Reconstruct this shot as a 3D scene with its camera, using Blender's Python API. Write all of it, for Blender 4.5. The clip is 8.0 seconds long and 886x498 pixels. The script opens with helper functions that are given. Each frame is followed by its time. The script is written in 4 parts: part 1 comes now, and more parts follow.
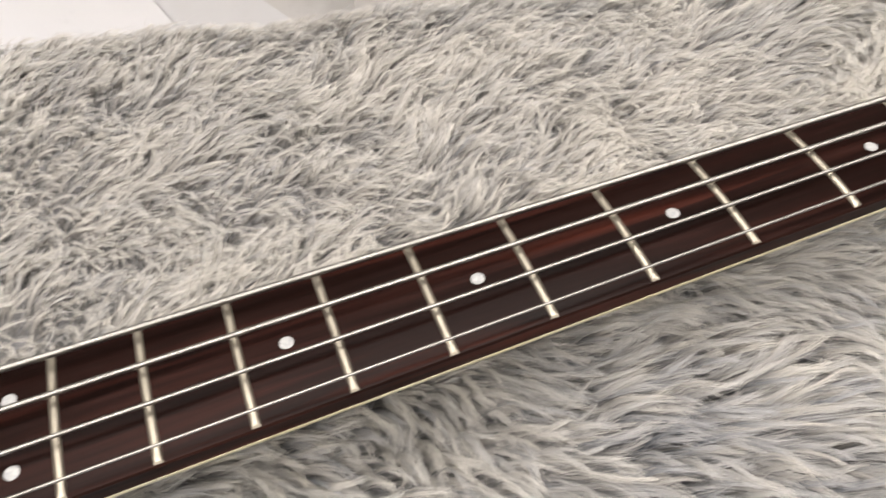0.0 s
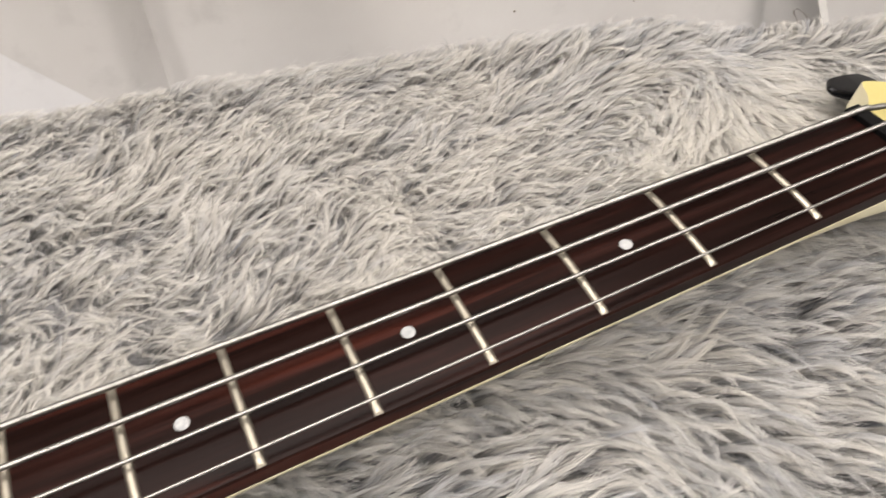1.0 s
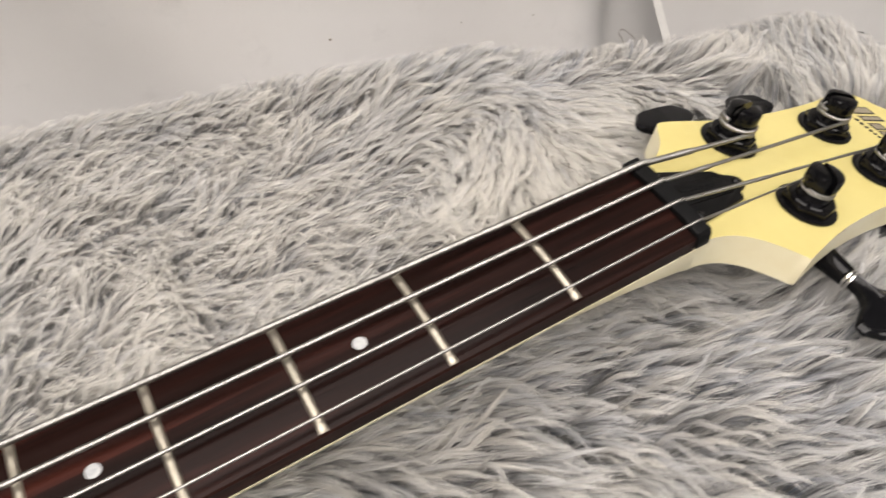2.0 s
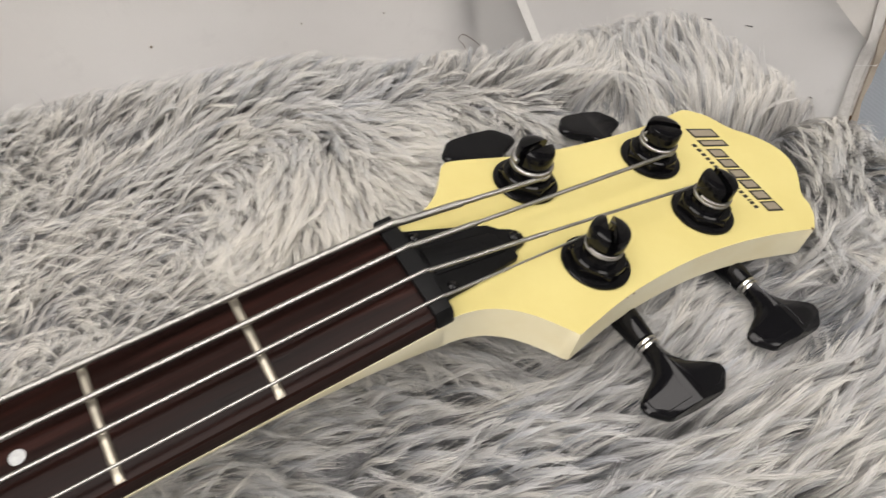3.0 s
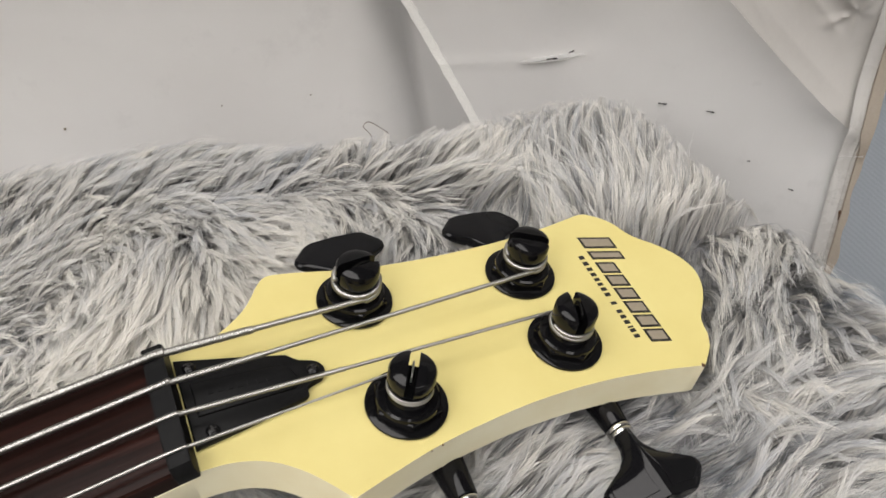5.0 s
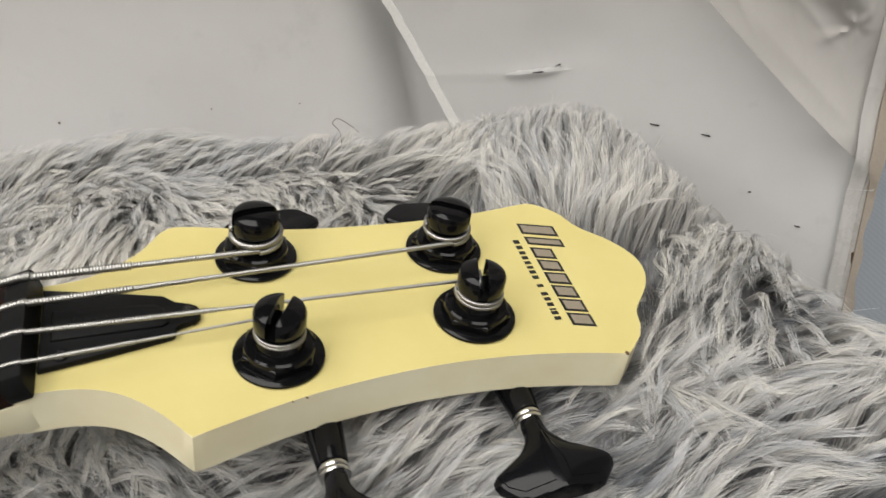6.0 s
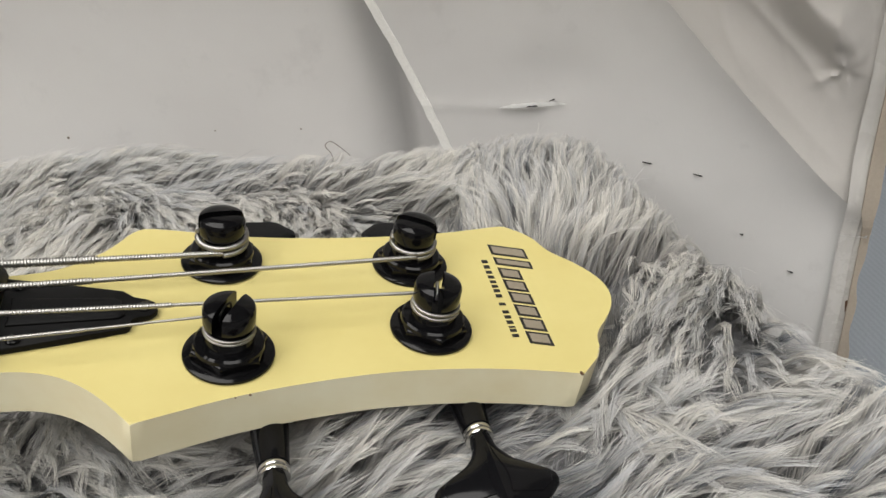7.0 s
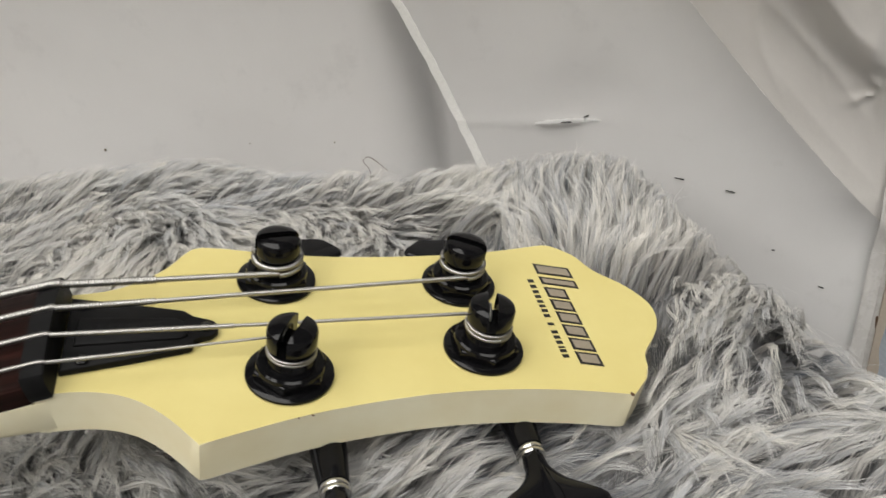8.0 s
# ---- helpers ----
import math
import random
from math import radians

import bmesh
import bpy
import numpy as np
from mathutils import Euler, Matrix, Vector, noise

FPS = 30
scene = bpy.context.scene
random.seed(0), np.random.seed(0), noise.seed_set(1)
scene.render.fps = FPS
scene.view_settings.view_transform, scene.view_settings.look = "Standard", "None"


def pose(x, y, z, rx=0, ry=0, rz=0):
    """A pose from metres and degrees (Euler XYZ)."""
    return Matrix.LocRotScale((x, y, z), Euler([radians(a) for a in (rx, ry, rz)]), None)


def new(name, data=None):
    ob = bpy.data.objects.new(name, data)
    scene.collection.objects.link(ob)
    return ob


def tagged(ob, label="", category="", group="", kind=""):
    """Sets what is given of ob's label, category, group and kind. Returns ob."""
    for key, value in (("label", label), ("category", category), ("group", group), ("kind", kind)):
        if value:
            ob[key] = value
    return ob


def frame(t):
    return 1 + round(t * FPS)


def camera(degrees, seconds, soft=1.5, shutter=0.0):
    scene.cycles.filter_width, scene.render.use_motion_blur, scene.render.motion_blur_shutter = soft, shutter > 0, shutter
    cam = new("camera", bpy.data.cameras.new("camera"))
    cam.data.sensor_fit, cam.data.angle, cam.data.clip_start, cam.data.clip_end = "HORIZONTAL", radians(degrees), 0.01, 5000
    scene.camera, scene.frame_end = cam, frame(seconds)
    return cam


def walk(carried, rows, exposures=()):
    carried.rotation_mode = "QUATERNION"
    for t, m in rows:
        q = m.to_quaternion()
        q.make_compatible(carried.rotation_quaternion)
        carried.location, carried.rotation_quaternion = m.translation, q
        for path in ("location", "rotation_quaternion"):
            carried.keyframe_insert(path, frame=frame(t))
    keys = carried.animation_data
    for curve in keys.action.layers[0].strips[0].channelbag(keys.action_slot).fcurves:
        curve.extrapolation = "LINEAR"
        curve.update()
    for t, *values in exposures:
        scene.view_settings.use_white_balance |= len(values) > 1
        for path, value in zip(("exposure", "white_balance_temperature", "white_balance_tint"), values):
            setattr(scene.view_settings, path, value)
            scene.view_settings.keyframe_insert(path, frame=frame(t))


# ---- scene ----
cam = camera(56.90, 8.0, shutter=0.35)
ROWS = [
    (0.0, -0.3276, -0.1514, 0.2163, 39.09, 2.95, -20.65),
    (0.5, -0.2856, -0.1494, 0.2158, 39.69, 2.68, -22.83),
    (1.0, -0.2457, -0.1434, 0.2134, 41.06, 1.87, -25.40),
    (1.5, -0.2096, -0.1326, 0.2091, 40.41, 1.58, -27.66),
    (2.0, -0.1570, -0.1338, 0.2111, 39.55, 1.41, -29.71),
    (3.5, -0.0195, -0.1280, 0.1988, 35.20, 3.16, -29.47),
    (4.0, -0.0006, -0.1182, 0.1972, 35.60, 3.87, -28.24),
    (4.5, 0.0247, -0.1317, 0.1939, 37.06, 4.73, -26.67),
    (5.0, 0.0430, -0.1365, 0.1830, 40.32, 6.13, -24.37),
    (6.5, 0.0927, -0.1828, 0.1265, 50.57, 7.25, -15.29),
    (7.0, 0.0963, -0.1842, 0.1275, 51.86, 6.77, -14.30),
    (7.5, 0.0937, -0.1826, 0.1262, 52.03, 6.62, -14.02),
    (8.0, 0.0836, -0.1809, 0.1364, 52.05, 6.73, -13.80),
]
# seconds, stops, kelvin, tint
EXPOSURES = [(0.0, 0.29, 6750, 15), (2.0, 0.23, 6700, 15), (3.5, 0.07, 6500, 13), (4.5, 0.06, 6450, 13), (6.5, -0.03, 6450, 10.5), (8.0, -0.07, 6450, 10.5)]
walk(cam, [(t, pose(x, y, z, rx, ry, rz)) for t, x, y, z, rx, ry, rz in ROWS], EXPOSURES)

# ---------------------------------------------------------------- light
world = bpy.data.worlds.new("world")
scene.world = world
world.use_nodes = True
world.node_tree.nodes["Background"].inputs[0].default_value = (0.9, 0.95, 1.0, 1)
world.node_tree.nodes["Background"].inputs[1].default_value = 0.3
scene.view_settings.exposure = 0.0

FLOOR_Z, CEILING_Z = -0.40, 2.05


def area_lamp(name, x, y, z, sx, sy, watts, colour):
    data = bpy.data.lights.new(name, "AREA")
    data.shape, data.size, data.size_y, data.energy, data.color = "RECTANGLE", sx, sy, watts, colour
    ob = new(name, data)
    ob.matrix_world = pose(x, y, z)
    return ob


# unseen ceiling panels, added; places and watts set to light bass and sheets
LAMPS = [(-0.30, 0.35, 2.1, 1.3, 26), (0.95, -1.4, 1.7, 1.3, 21), (-1.45, -1.15, 1.7, 1.4, 37)]
for lx, ly, sx, sy, watts in LAMPS:
    area_lamp("unseen_lamp_light", lx, ly, CEILING_Z - 0.045, sx, sy, watts, (1.0, 0.97, 0.92))

# ---------------------------------------------------------------- materials


class Nodes:
    """A small builder for node materials."""

    def __init__(self, name):
        self.mat = bpy.data.materials.new(name)
        self.mat.use_nodes = True
        self.tree = self.mat.node_tree
        self.bsdf = self.tree.nodes["Principled BSDF"]

    def add(self, kind, **inputs):
        n = self.tree.nodes.new(kind)
        for k, v in inputs.items():
            n.inputs[k.replace("_", " ")].default_value = v
        return n

    def link(self, a, b):
        self.tree.links.new(a, b)

    def set(self, **inputs):
        for k, v in inputs.items():
            self.bsdf.inputs[k.replace("_", " ")].default_value = v
        return self

    def coords(self, scale=(1, 1, 1)):
        tc = self.add("ShaderNodeTexCoord")
        mp = self.add("ShaderNodeMapping")
        mp.inputs["Scale"].default_value = scale
        self.link(tc.outputs["Object"], mp.inputs["Vector"])
        return mp.outputs["Vector"]

    def noise(self, vec, scale, detail=4.0, rough=0.55, distort=0.0):
        n = self.add("ShaderNodeTexNoise", Scale=scale, Detail=detail, Roughness=rough, Distortion=distort)
        self.link(vec, n.inputs["Vector"])
        return n.outputs["Fac"]

    def ramp(self, fac, stops):
        r = self.add("ShaderNodeValToRGB")
        e = r.color_ramp.elements
        while len(e) < len(stops):
            e.new(0.5)
        for el, (p, c) in zip(e, stops):
            el.position, el.color = p, (*c, 1) if len(c) == 3 else c
        self.link(fac, r.inputs["Fac"])
        return r.outputs["Color"]

    def mix(self, fac, a, b, blend="MIX"):
        m = self.add("ShaderNodeMix")
        m.data_type, m.blend_type = "RGBA", blend
        for sock, v in ((m.inputs[0], fac), (m.inputs[6], a), (m.inputs[7], b)):
            if isinstance(v, (int, float)):
                sock.default_value = v
            elif isinstance(v, tuple):
                sock.default_value = (*v, 1)
            else:
                self.link(v, sock)
        return m.outputs[2]

    def colour(self, out):
        self.link(out, self.bsdf.inputs["Base Color"])
        return self

    def rough(self, out, lo, hi):
        m = self.add("ShaderNodeMapRange")
        m.inputs["To Min"].default_value, m.inputs["To Max"].default_value = lo, hi
        self.link(out, m.inputs["Value"])
        self.link(m.outputs["Result"], self.bsdf.inputs["Roughness"])
        return self

    def bump(self, out, strength, distance):
        b = self.add("ShaderNodeBump", Strength=strength, Distance=distance)
        self.link(out, b.inputs["Height"])
        self.link(b.outputs["Normal"], self.bsdf.inputs["Normal"])
        return self


def rosewood():
    m = Nodes("rosewood")
    v = m.coords((7, 160, 160))
    grain = m.noise(v, 1.0, 6, 0.6, 0.6)
    streak = m.noise(m.coords((4, 120, 120)), 1.0, 3, 0.5, 0.3)
    c = m.ramp(grain, [(0.3, (0.003, 0.0018, 0.0015)), (0.52, (0.012, 0.005, 0.004)), (0.75, (0.030, 0.0105, 0.008))])
    red = m.ramp(streak, [(0.58, (0, 0, 0)), (0.80, (1, 1, 1))])
    m.colour(m.mix(red, c, (0.075, 0.019, 0.012)))
    pores = m.noise(m.coords((60, 1300, 1300)), 1.0, 3, 0.6)
    m.rough(grain, 0.22, 0.38).bump(pores, 0.2, 0.0002)
    m.set(Specular_IOR_Level=0.075)
    return m.mat


def lacquer(name, light, dark, rough=0.42):
    """Aged cream lacquer with faint yellowing."""
    m = Nodes(name)
    big = m.noise(m.coords((1, 1, 1)), 28, 4, 0.6)
    fine = m.noise(m.coords((1, 1, 1)), 420, 3, 0.6)
    c = m.ramp(big, [(0.3, dark), (0.7, light)])
    specks = m.ramp(m.noise(m.coords((1, 1, 1)), 900, 2, 0.7), [(0.74, (0, 0, 0)), (0.80, (1, 1, 1))])
    m.colour(m.mix(m.mix(0.35, (0, 0, 0), specks), c, (0.35, 0.24, 0.10)))
    m.rough(fine, rough - 0.05, rough + 0.12).bump(fine, 0.04, 0.0004)
    m.set(Coat_Weight=0.06, Coat_Roughness=0.2, Specular_IOR_Level=0.35)
    return m.mat


def black_metal(name, rough, base, gloss):
    m = Nodes(name)
    n = m.noise(m.coords((1, 1, 1)), 300, 4, 0.6)
    smear = m.noise(m.coords((1, 1, 1)), 60, 3, 0.5)
    m.colour(m.mix(smear, base, tuple(c * 1.8 for c in base)))
    m.rough(n, rough - 0.05, rough + 0.06).bump(n, 0.02, 0.0003)
    m.set(Specular_IOR_Level=gloss)
    return m.mat


def black_plastic(name):
    m = Nodes(name)
    n = m.noise(m.coords((1, 1, 1)), 700, 4, 0.6)
    m.colour(m.mix(n, (0.004, 0.004, 0.0044), (0.008, 0.008, 0.008)))
    m.rough(n, 0.34, 0.55).bump(n, 0.12, 0.0003)
    m.set(Specular_IOR_Level=0.09)
    return m.mat


def metal(name, colour, rough, scale=400):
    m = Nodes(name)
    n = m.noise(m.coords((1, 1, 1)), scale, 4, 0.6)
    m.colour(m.mix(n, tuple(c * 0.75 for c in colour), colour))
    m.rough(n, rough - 0.06, rough + 0.10)
    m.set(Metallic=1.0)
    return m.mat


def pearl():
    m = Nodes("pearl_inlay")
    n = m.noise(m.coords((1, 1, 1)), 500, 3, 0.6, 0.8)
    m.colour(m.ramp(n, [(0.3, (0.28, 0.295, 0.30)), (0.7, (0.48, 0.48, 0.475))]))
    m.set(Roughness=0.25)
    return m.mat


def plain_ink(name, colour, rough=0.4):
    m = Nodes(name)
    n = m.noise(m.coords((1, 1, 1)), 800, 3, 0.6)
    m.colour(m.mix(n, tuple(c * 0.85 for c in colour), tuple(min(1, c * 1.12) for c in colour)))
    m.set(Roughness=rough)
    return m.mat


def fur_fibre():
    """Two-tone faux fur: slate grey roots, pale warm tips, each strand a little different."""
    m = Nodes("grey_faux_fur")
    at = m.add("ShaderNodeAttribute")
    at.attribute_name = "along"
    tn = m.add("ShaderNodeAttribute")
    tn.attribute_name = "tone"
    # roots are also darkened in colour for shade deep in the pile
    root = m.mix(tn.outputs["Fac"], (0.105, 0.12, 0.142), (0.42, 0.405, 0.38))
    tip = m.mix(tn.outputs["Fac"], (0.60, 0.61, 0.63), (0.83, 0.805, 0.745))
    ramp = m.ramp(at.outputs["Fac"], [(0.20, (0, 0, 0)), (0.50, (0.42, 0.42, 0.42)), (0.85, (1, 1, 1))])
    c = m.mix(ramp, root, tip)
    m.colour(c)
    m.set(Roughness=0.55, Specular_IOR_Level=0.35)
    trans = m.add("ShaderNodeBsdfTranslucent")
    m.link(c, trans.inputs["Color"])
    mixer = m.add("ShaderNodeMixShader", Fac=0.35)
    m.link(m.bsdf.outputs[0], mixer.inputs[1])
    m.link(trans.outputs[0], mixer.inputs[2])
    m.link(mixer.outputs[0], m.tree.nodes["Material Output"].inputs["Surface"])
    return m.mat


def fur_backing():
    m = Nodes("fur_backing_cloth")
    n = m.noise(m.coords((1, 1, 1)), 240, 5, 0.7)
    m.colour(m.ramp(n, [(0.3, (0.20, 0.20, 0.21)), (0.7, (0.34, 0.34, 0.345))]))
    m.set(Roughness=0.95).bump(n, 0.8, 0.003)
    return m.mat


def grey_sheet(name, a, b, rough=0.42):
    """Glossy grey coated paper with stains and scuffs."""
    m = Nodes(name)
    big = m.noise(m.coords((1, 1, 1)), 7, 4, 0.6)
    stain = m.noise(m.coords((1, 1, 1)), 34, 5, 0.65)
    c = m.ramp(big, [(0.3, a), (0.7, b)])
    c = m.mix(m.ramp(stain, [(0.58, (0, 0, 0)), (0.78, (0.35, 0.35, 0.35))]), c, tuple(0.72 * x for x in a))
    m.colour(c)
    fine = m.noise(m.coords((1, 1, 1)), 90, 4, 0.6)
    m.rough(stain, rough - 0.08, rough + 0.12).bump(fine, 0.10, 0.002)
    return m.mat


def painted(name, a, b, scale=6, rough=0.7):
    m = Nodes(name)
    n = m.noise(m.coords((1, 1, 1)), scale, 5, 0.6)
    f = m.noise(m.coords((1, 1, 1)), scale * 60, 3, 0.6)
    m.colour(m.mix(n, a, b)).bump(f, 0.08, 0.002)
    m.set(Roughness=rough)
    return m.mat


def floor_carpet():
    m = Nodes("blue_grey_carpet")
    w = m.add("ShaderNodeTexWave", Scale=260.0, Distortion=2.5, Detail=2.0)
    m.link(m.coords((0.25, 1, 1)), w.inputs["Vector"])
    n = m.noise(m.coords((1, 1, 1)), 380, 4, 0.7)
    m.colour(m.mix(m.mix(0.5, n, w.outputs["Fac"]), (0.195, 0.215, 0.24), (0.235, 0.255, 0.28)))
    m.set(Roughness=0.9).bump(n, 0.6, 0.003)
    return m.mat


def lamp_glow():
    m = Nodes("lamp_diffuser")
    m.set(Base_Color=(0.9, 0.9, 0.9, 1), Emission_Color=(1, 0.97, 0.92, 1), Emission_Strength=2.5)
    return m.mat


ROSEWOOD = rosewood()
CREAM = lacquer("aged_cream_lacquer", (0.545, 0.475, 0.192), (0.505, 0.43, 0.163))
# the same lacquer for rims and neck, paled in colour for side light
CREAM_SIDE_LIT = lacquer("side_lit_cream_lacquer", (0.76, 0.725, 0.545), (0.68, 0.61, 0.395))
BLACK = black_metal("black_plated_metal", 0.09, (0.0025, 0.0025, 0.0028), 0.20)
BLACK_KEY = black_metal("black_key_metal", 0.09, (0.003, 0.003, 0.0035), 0.2)
PLASTIC = black_plastic("black_plastic")
STEEL = metal("string_steel", (0.40, 0.39, 0.37), 0.32)
FRET = metal("nickel_fret", (0.55, 0.505, 0.415), 0.44, 250)
CHROME = metal("bright_ring_metal", (0.80, 0.79, 0.77), 0.18)
PEARL = pearl()
INK = plain_ink("black_ink", (0.012, 0.011, 0.010))
TAUPE = plain_ink("taupe_ink", (0.22, 0.19, 0.14))
DARKHOLE = plain_ink("chipped_wood", (0.09, 0.045, 0.02), 0.8)
FUR, BACKING = fur_fibre(), fur_backing()
SHEET = grey_sheet("grey_coated_paper", (0.58, 0.568, 0.555), (0.65, 0.642, 0.63))
SHEET_BACK = grey_sheet("pale_coated_paper", (0.64, 0.625, 0.61), (0.71, 0.70, 0.685))
SHEET_EDGE = plain_ink("white_board_edge", (0.90, 0.895, 0.88), 0.7)
CUT_EDGE = plain_ink("cut_board_edge", (0.79, 0.78, 0.75), 0.7)
SHEET_WHITE = grey_sheet("white_plastic_sheet", (0.88, 0.89, 0.91), (0.93, 0.93, 0.95), 0.45)
SHEET_HAZE = grey_sheet("hazy_plastic_sheet", (0.75, 0.75, 0.76), (0.81, 0.81, 0.82), 0.45)
# same paper as the board, warmer, and darkened in colour for its shaded folds
FLAP = grey_sheet("shaded_flap_paper", (0.46, 0.44, 0.415), (0.56, 0.54, 0.51), 0.45)
CLEAR_TAPE = grey_sheet("clear_packing_tape", (0.50, 0.485, 0.46), (0.59, 0.575, 0.55), 0.25)
TAPE = plain_ink("brown_paper_tape", (0.38, 0.33, 0.27), 0.75)
WALL = painted("unseen_room_beige", (0.29, 0.28, 0.26), (0.34, 0.33, 0.31))
CARPET, GLOW = floor_carpet(), lamp_glow()

# ---------------------------------------------------------------- mesh helpers


def part(name, bm, material, parent=None, label="", smooth=None):
    """Links a bmesh as one mesh object, under a thing or a part."""
    if smooth is not None:
        bm.normal_update()
        for f in bm.faces:
            f.smooth = True
        for e in bm.edges:
            e.smooth = len(e.link_faces) == 2 and e.calc_face_angle(0) < radians(smooth)
    me = bpy.data.meshes.new(name)
    bm.to_mesh(me)
    bm.free()
    me.materials.append(material)
    ob = new(name, me)
    ob.parent = parent
    if label:
        ob["label"] = label
    return ob


def empty(name, m=None, parent=None):
    ob = new(name)
    ob.empty_display_size = 0.01
    ob.parent = parent
    if m is not None:
        ob.matrix_basis = m
    return ob


def box(x0, x1, y0, y1, z0, z1, bevel=0.0, seg=2):
    bm = bmesh.new()
    bmesh.ops.create_cube(bm, size=1)
    for v in bm.verts:
        v.co = Vector((x0 + (v.co.x + 0.5) * (x1 - x0), y0 + (v.co.y + 0.5) * (y1 - y0), z0 + (v.co.z + 0.5) * (z1 - z0)))
    if bevel:
        bmesh.ops.bevel(bm, geom=bm.edges[:], offset=bevel, segments=seg, affect="EDGES", profile=0.5)
    return bm


def turned(profile, seg=40, bm=None):
    """A solid of revolution about z from (radius, height) pairs."""
    bm = bm or bmesh.new()
    rings = []
    for r, z in profile:
        if r < 1e-6:
            rings.append([bm.verts.new((0, 0, z))])
        else:
            rings.append([bm.verts.new((r * math.cos(2 * math.pi * i / seg), r * math.sin(2 * math.pi * i / seg), z)) for i in range(seg)])
    for a, b in zip(rings, rings[1:]):
        for i in range(seg):
            j = (i + 1) % seg
            if len(a) == 1:
                bm.faces.new((a[0], b[i], b[j])[::-1])
            elif len(b) == 1:
                bm.faces.new((a[i], a[j], b[0]))
            else:
                bm.faces.new((a[i], a[j], b[j], b[i]))
    return bm


def slab(points, z0, z1, bevel=0.0, seg=2):
    """An outline (counter-clockwise) made solid between two heights, with its rims bevelled."""
    bm = bmesh.new()
    lo = [bm.verts.new((x, y, z0)) for x, y in points]
    hi = [bm.verts.new((x, y, z1)) for x, y in points]
    n = len(points)
    bm.faces.new(lo[::-1])
    bm.faces.new(hi)
    for i in range(n):
        bm.faces.new((lo[i], lo[(i + 1) % n], hi[(i + 1) % n], hi[i]))
    if bevel:
        rim = [e for e in bm.edges if abs(e.verts[0].co.z - e.verts[1].co.z) < 1e-9]
        bmesh.ops.bevel(bm, geom=rim, offset=bevel, segments=seg, affect="EDGES", profile=0.5)
    return bm


def smooth_line(points, per=6, closed=False):
    """Catmull-Rom through points."""
    pts = [Vector(p) for p in points]
    n, out = len(pts), []
    for i in range(n if closed else n - 1):
        g = [pts[(i + k) % n] if closed else pts[min(max(i + k, 0), n - 1)] for k in (-1, 0, 1, 2)]
        for s in range(per):
            t = s / per
            out.append(0.5 * (2 * g[1] + (g[2] - g[0]) * t + (2 * g[0] - 5 * g[1] + 4 * g[2] - g[3]) * t * t + (3 * g[1] - g[0] - 3 * g[2] + g[3]) * t ** 3))
    if not closed:
        out.append(pts[-1])
    return out


def resample(points, step):
    pts = np.array([tuple(p) for p in points])
    d = np.concatenate([[0], np.cumsum(np.linalg.norm(np.diff(pts, axis=0), axis=1))])
    s = np.linspace(0, d[-1], max(2, int(d[-1] / step) + 1))
    return np.stack([np.interp(s, d, pts[:, k]) for k in range(3)], 1)


def tube(points, radius, seg=8, bm=None):
    """A tube along points; radius: one number or one for each point."""
    bm = bm or bmesh.new()
    pts = [Vector(p) for p in points]
    rad = [radius] * len(pts) if isinstance(radius, (int, float)) else list(radius)
    side, rings = None, []
    for i, p in enumerate(pts):
        d = (pts[min(i + 1, len(pts) - 1)] - pts[max(i - 1, 0)]).normalized()
        if side is None:
            side = d.orthogonal().normalized()
        side = (side - d * side.dot(d)).normalized()
        up = d.cross(side)
        rings.append([bm.verts.new(p + rad[i] * (math.cos(2 * math.pi * k / seg) * side + math.sin(2 * math.pi * k / seg) * up)) for k in range(seg)])
    for a, b in zip(rings, rings[1:]):
        for k in range(seg):
            bm.faces.new((a[k], a[(k + 1) % seg], b[(k + 1) % seg], b[k]))
    bm.faces.new(rings[0][::-1])
    bm.faces.new(rings[-1])
    return bm


# ---------------------------------------------------------------- room
def room():
    h = 2.6
    floor = part("floor", box(-h, h, -h, h, FLOOR_Z - 0.05, FLOOR_Z), CARPET)
    tagged(floor, "blue-grey woven carpet floor", "floor", kind="structure")
    # unseen ceiling and walls, added to close the space and bounce light
    top = part("ceiling", box(-h, h, -h, h, CEILING_Z, CEILING_Z + 0.06), WALL)
    tagged(top, "unseen beige ceiling, added to bounce light", "ceiling", kind="structure")
    spans = {"unseen_wall_north": (-h, h, h, h + 0.1), "unseen_wall_south": (-h, h, -h - 0.1, -h), "unseen_wall_east": (h, h + 0.1, -h, h), "unseen_wall_west": (-h - 0.1, -h, -h, h)}
    for name, (x0, x1, y0, y1) in spans.items():
        tagged(part(name, box(x0, x1, y0, y1, FLOOR_Z, CEILING_Z), WALL), "unseen beige wall, added to bounce light", "wall", kind="structure")


def ceiling_lamps():
    # bodies of the added, unseen panels
    for lx, ly, sx, sy, watts in LAMPS:
        lamp = empty("unseen_ceiling_lamp", pose(lx, ly, CEILING_Z))
        tagged(lamp, "unseen rectangular ceiling light panel, added to light the scene", "ceiling lamp", "ceiling lamps")
        part("frame", box(-sx / 2 - 0.02, sx / 2 + 0.02, -sy / 2 - 0.02, sy / 2 + 0.02, -0.03, 0, 0.004), WALL, lamp)
        part("diffuser", box(-sx / 2, sx / 2, -sy / 2, sy / 2, -0.036, -0.031), GLOW, lamp, "glowing white diffuser")


room()
ceiling_lamps()


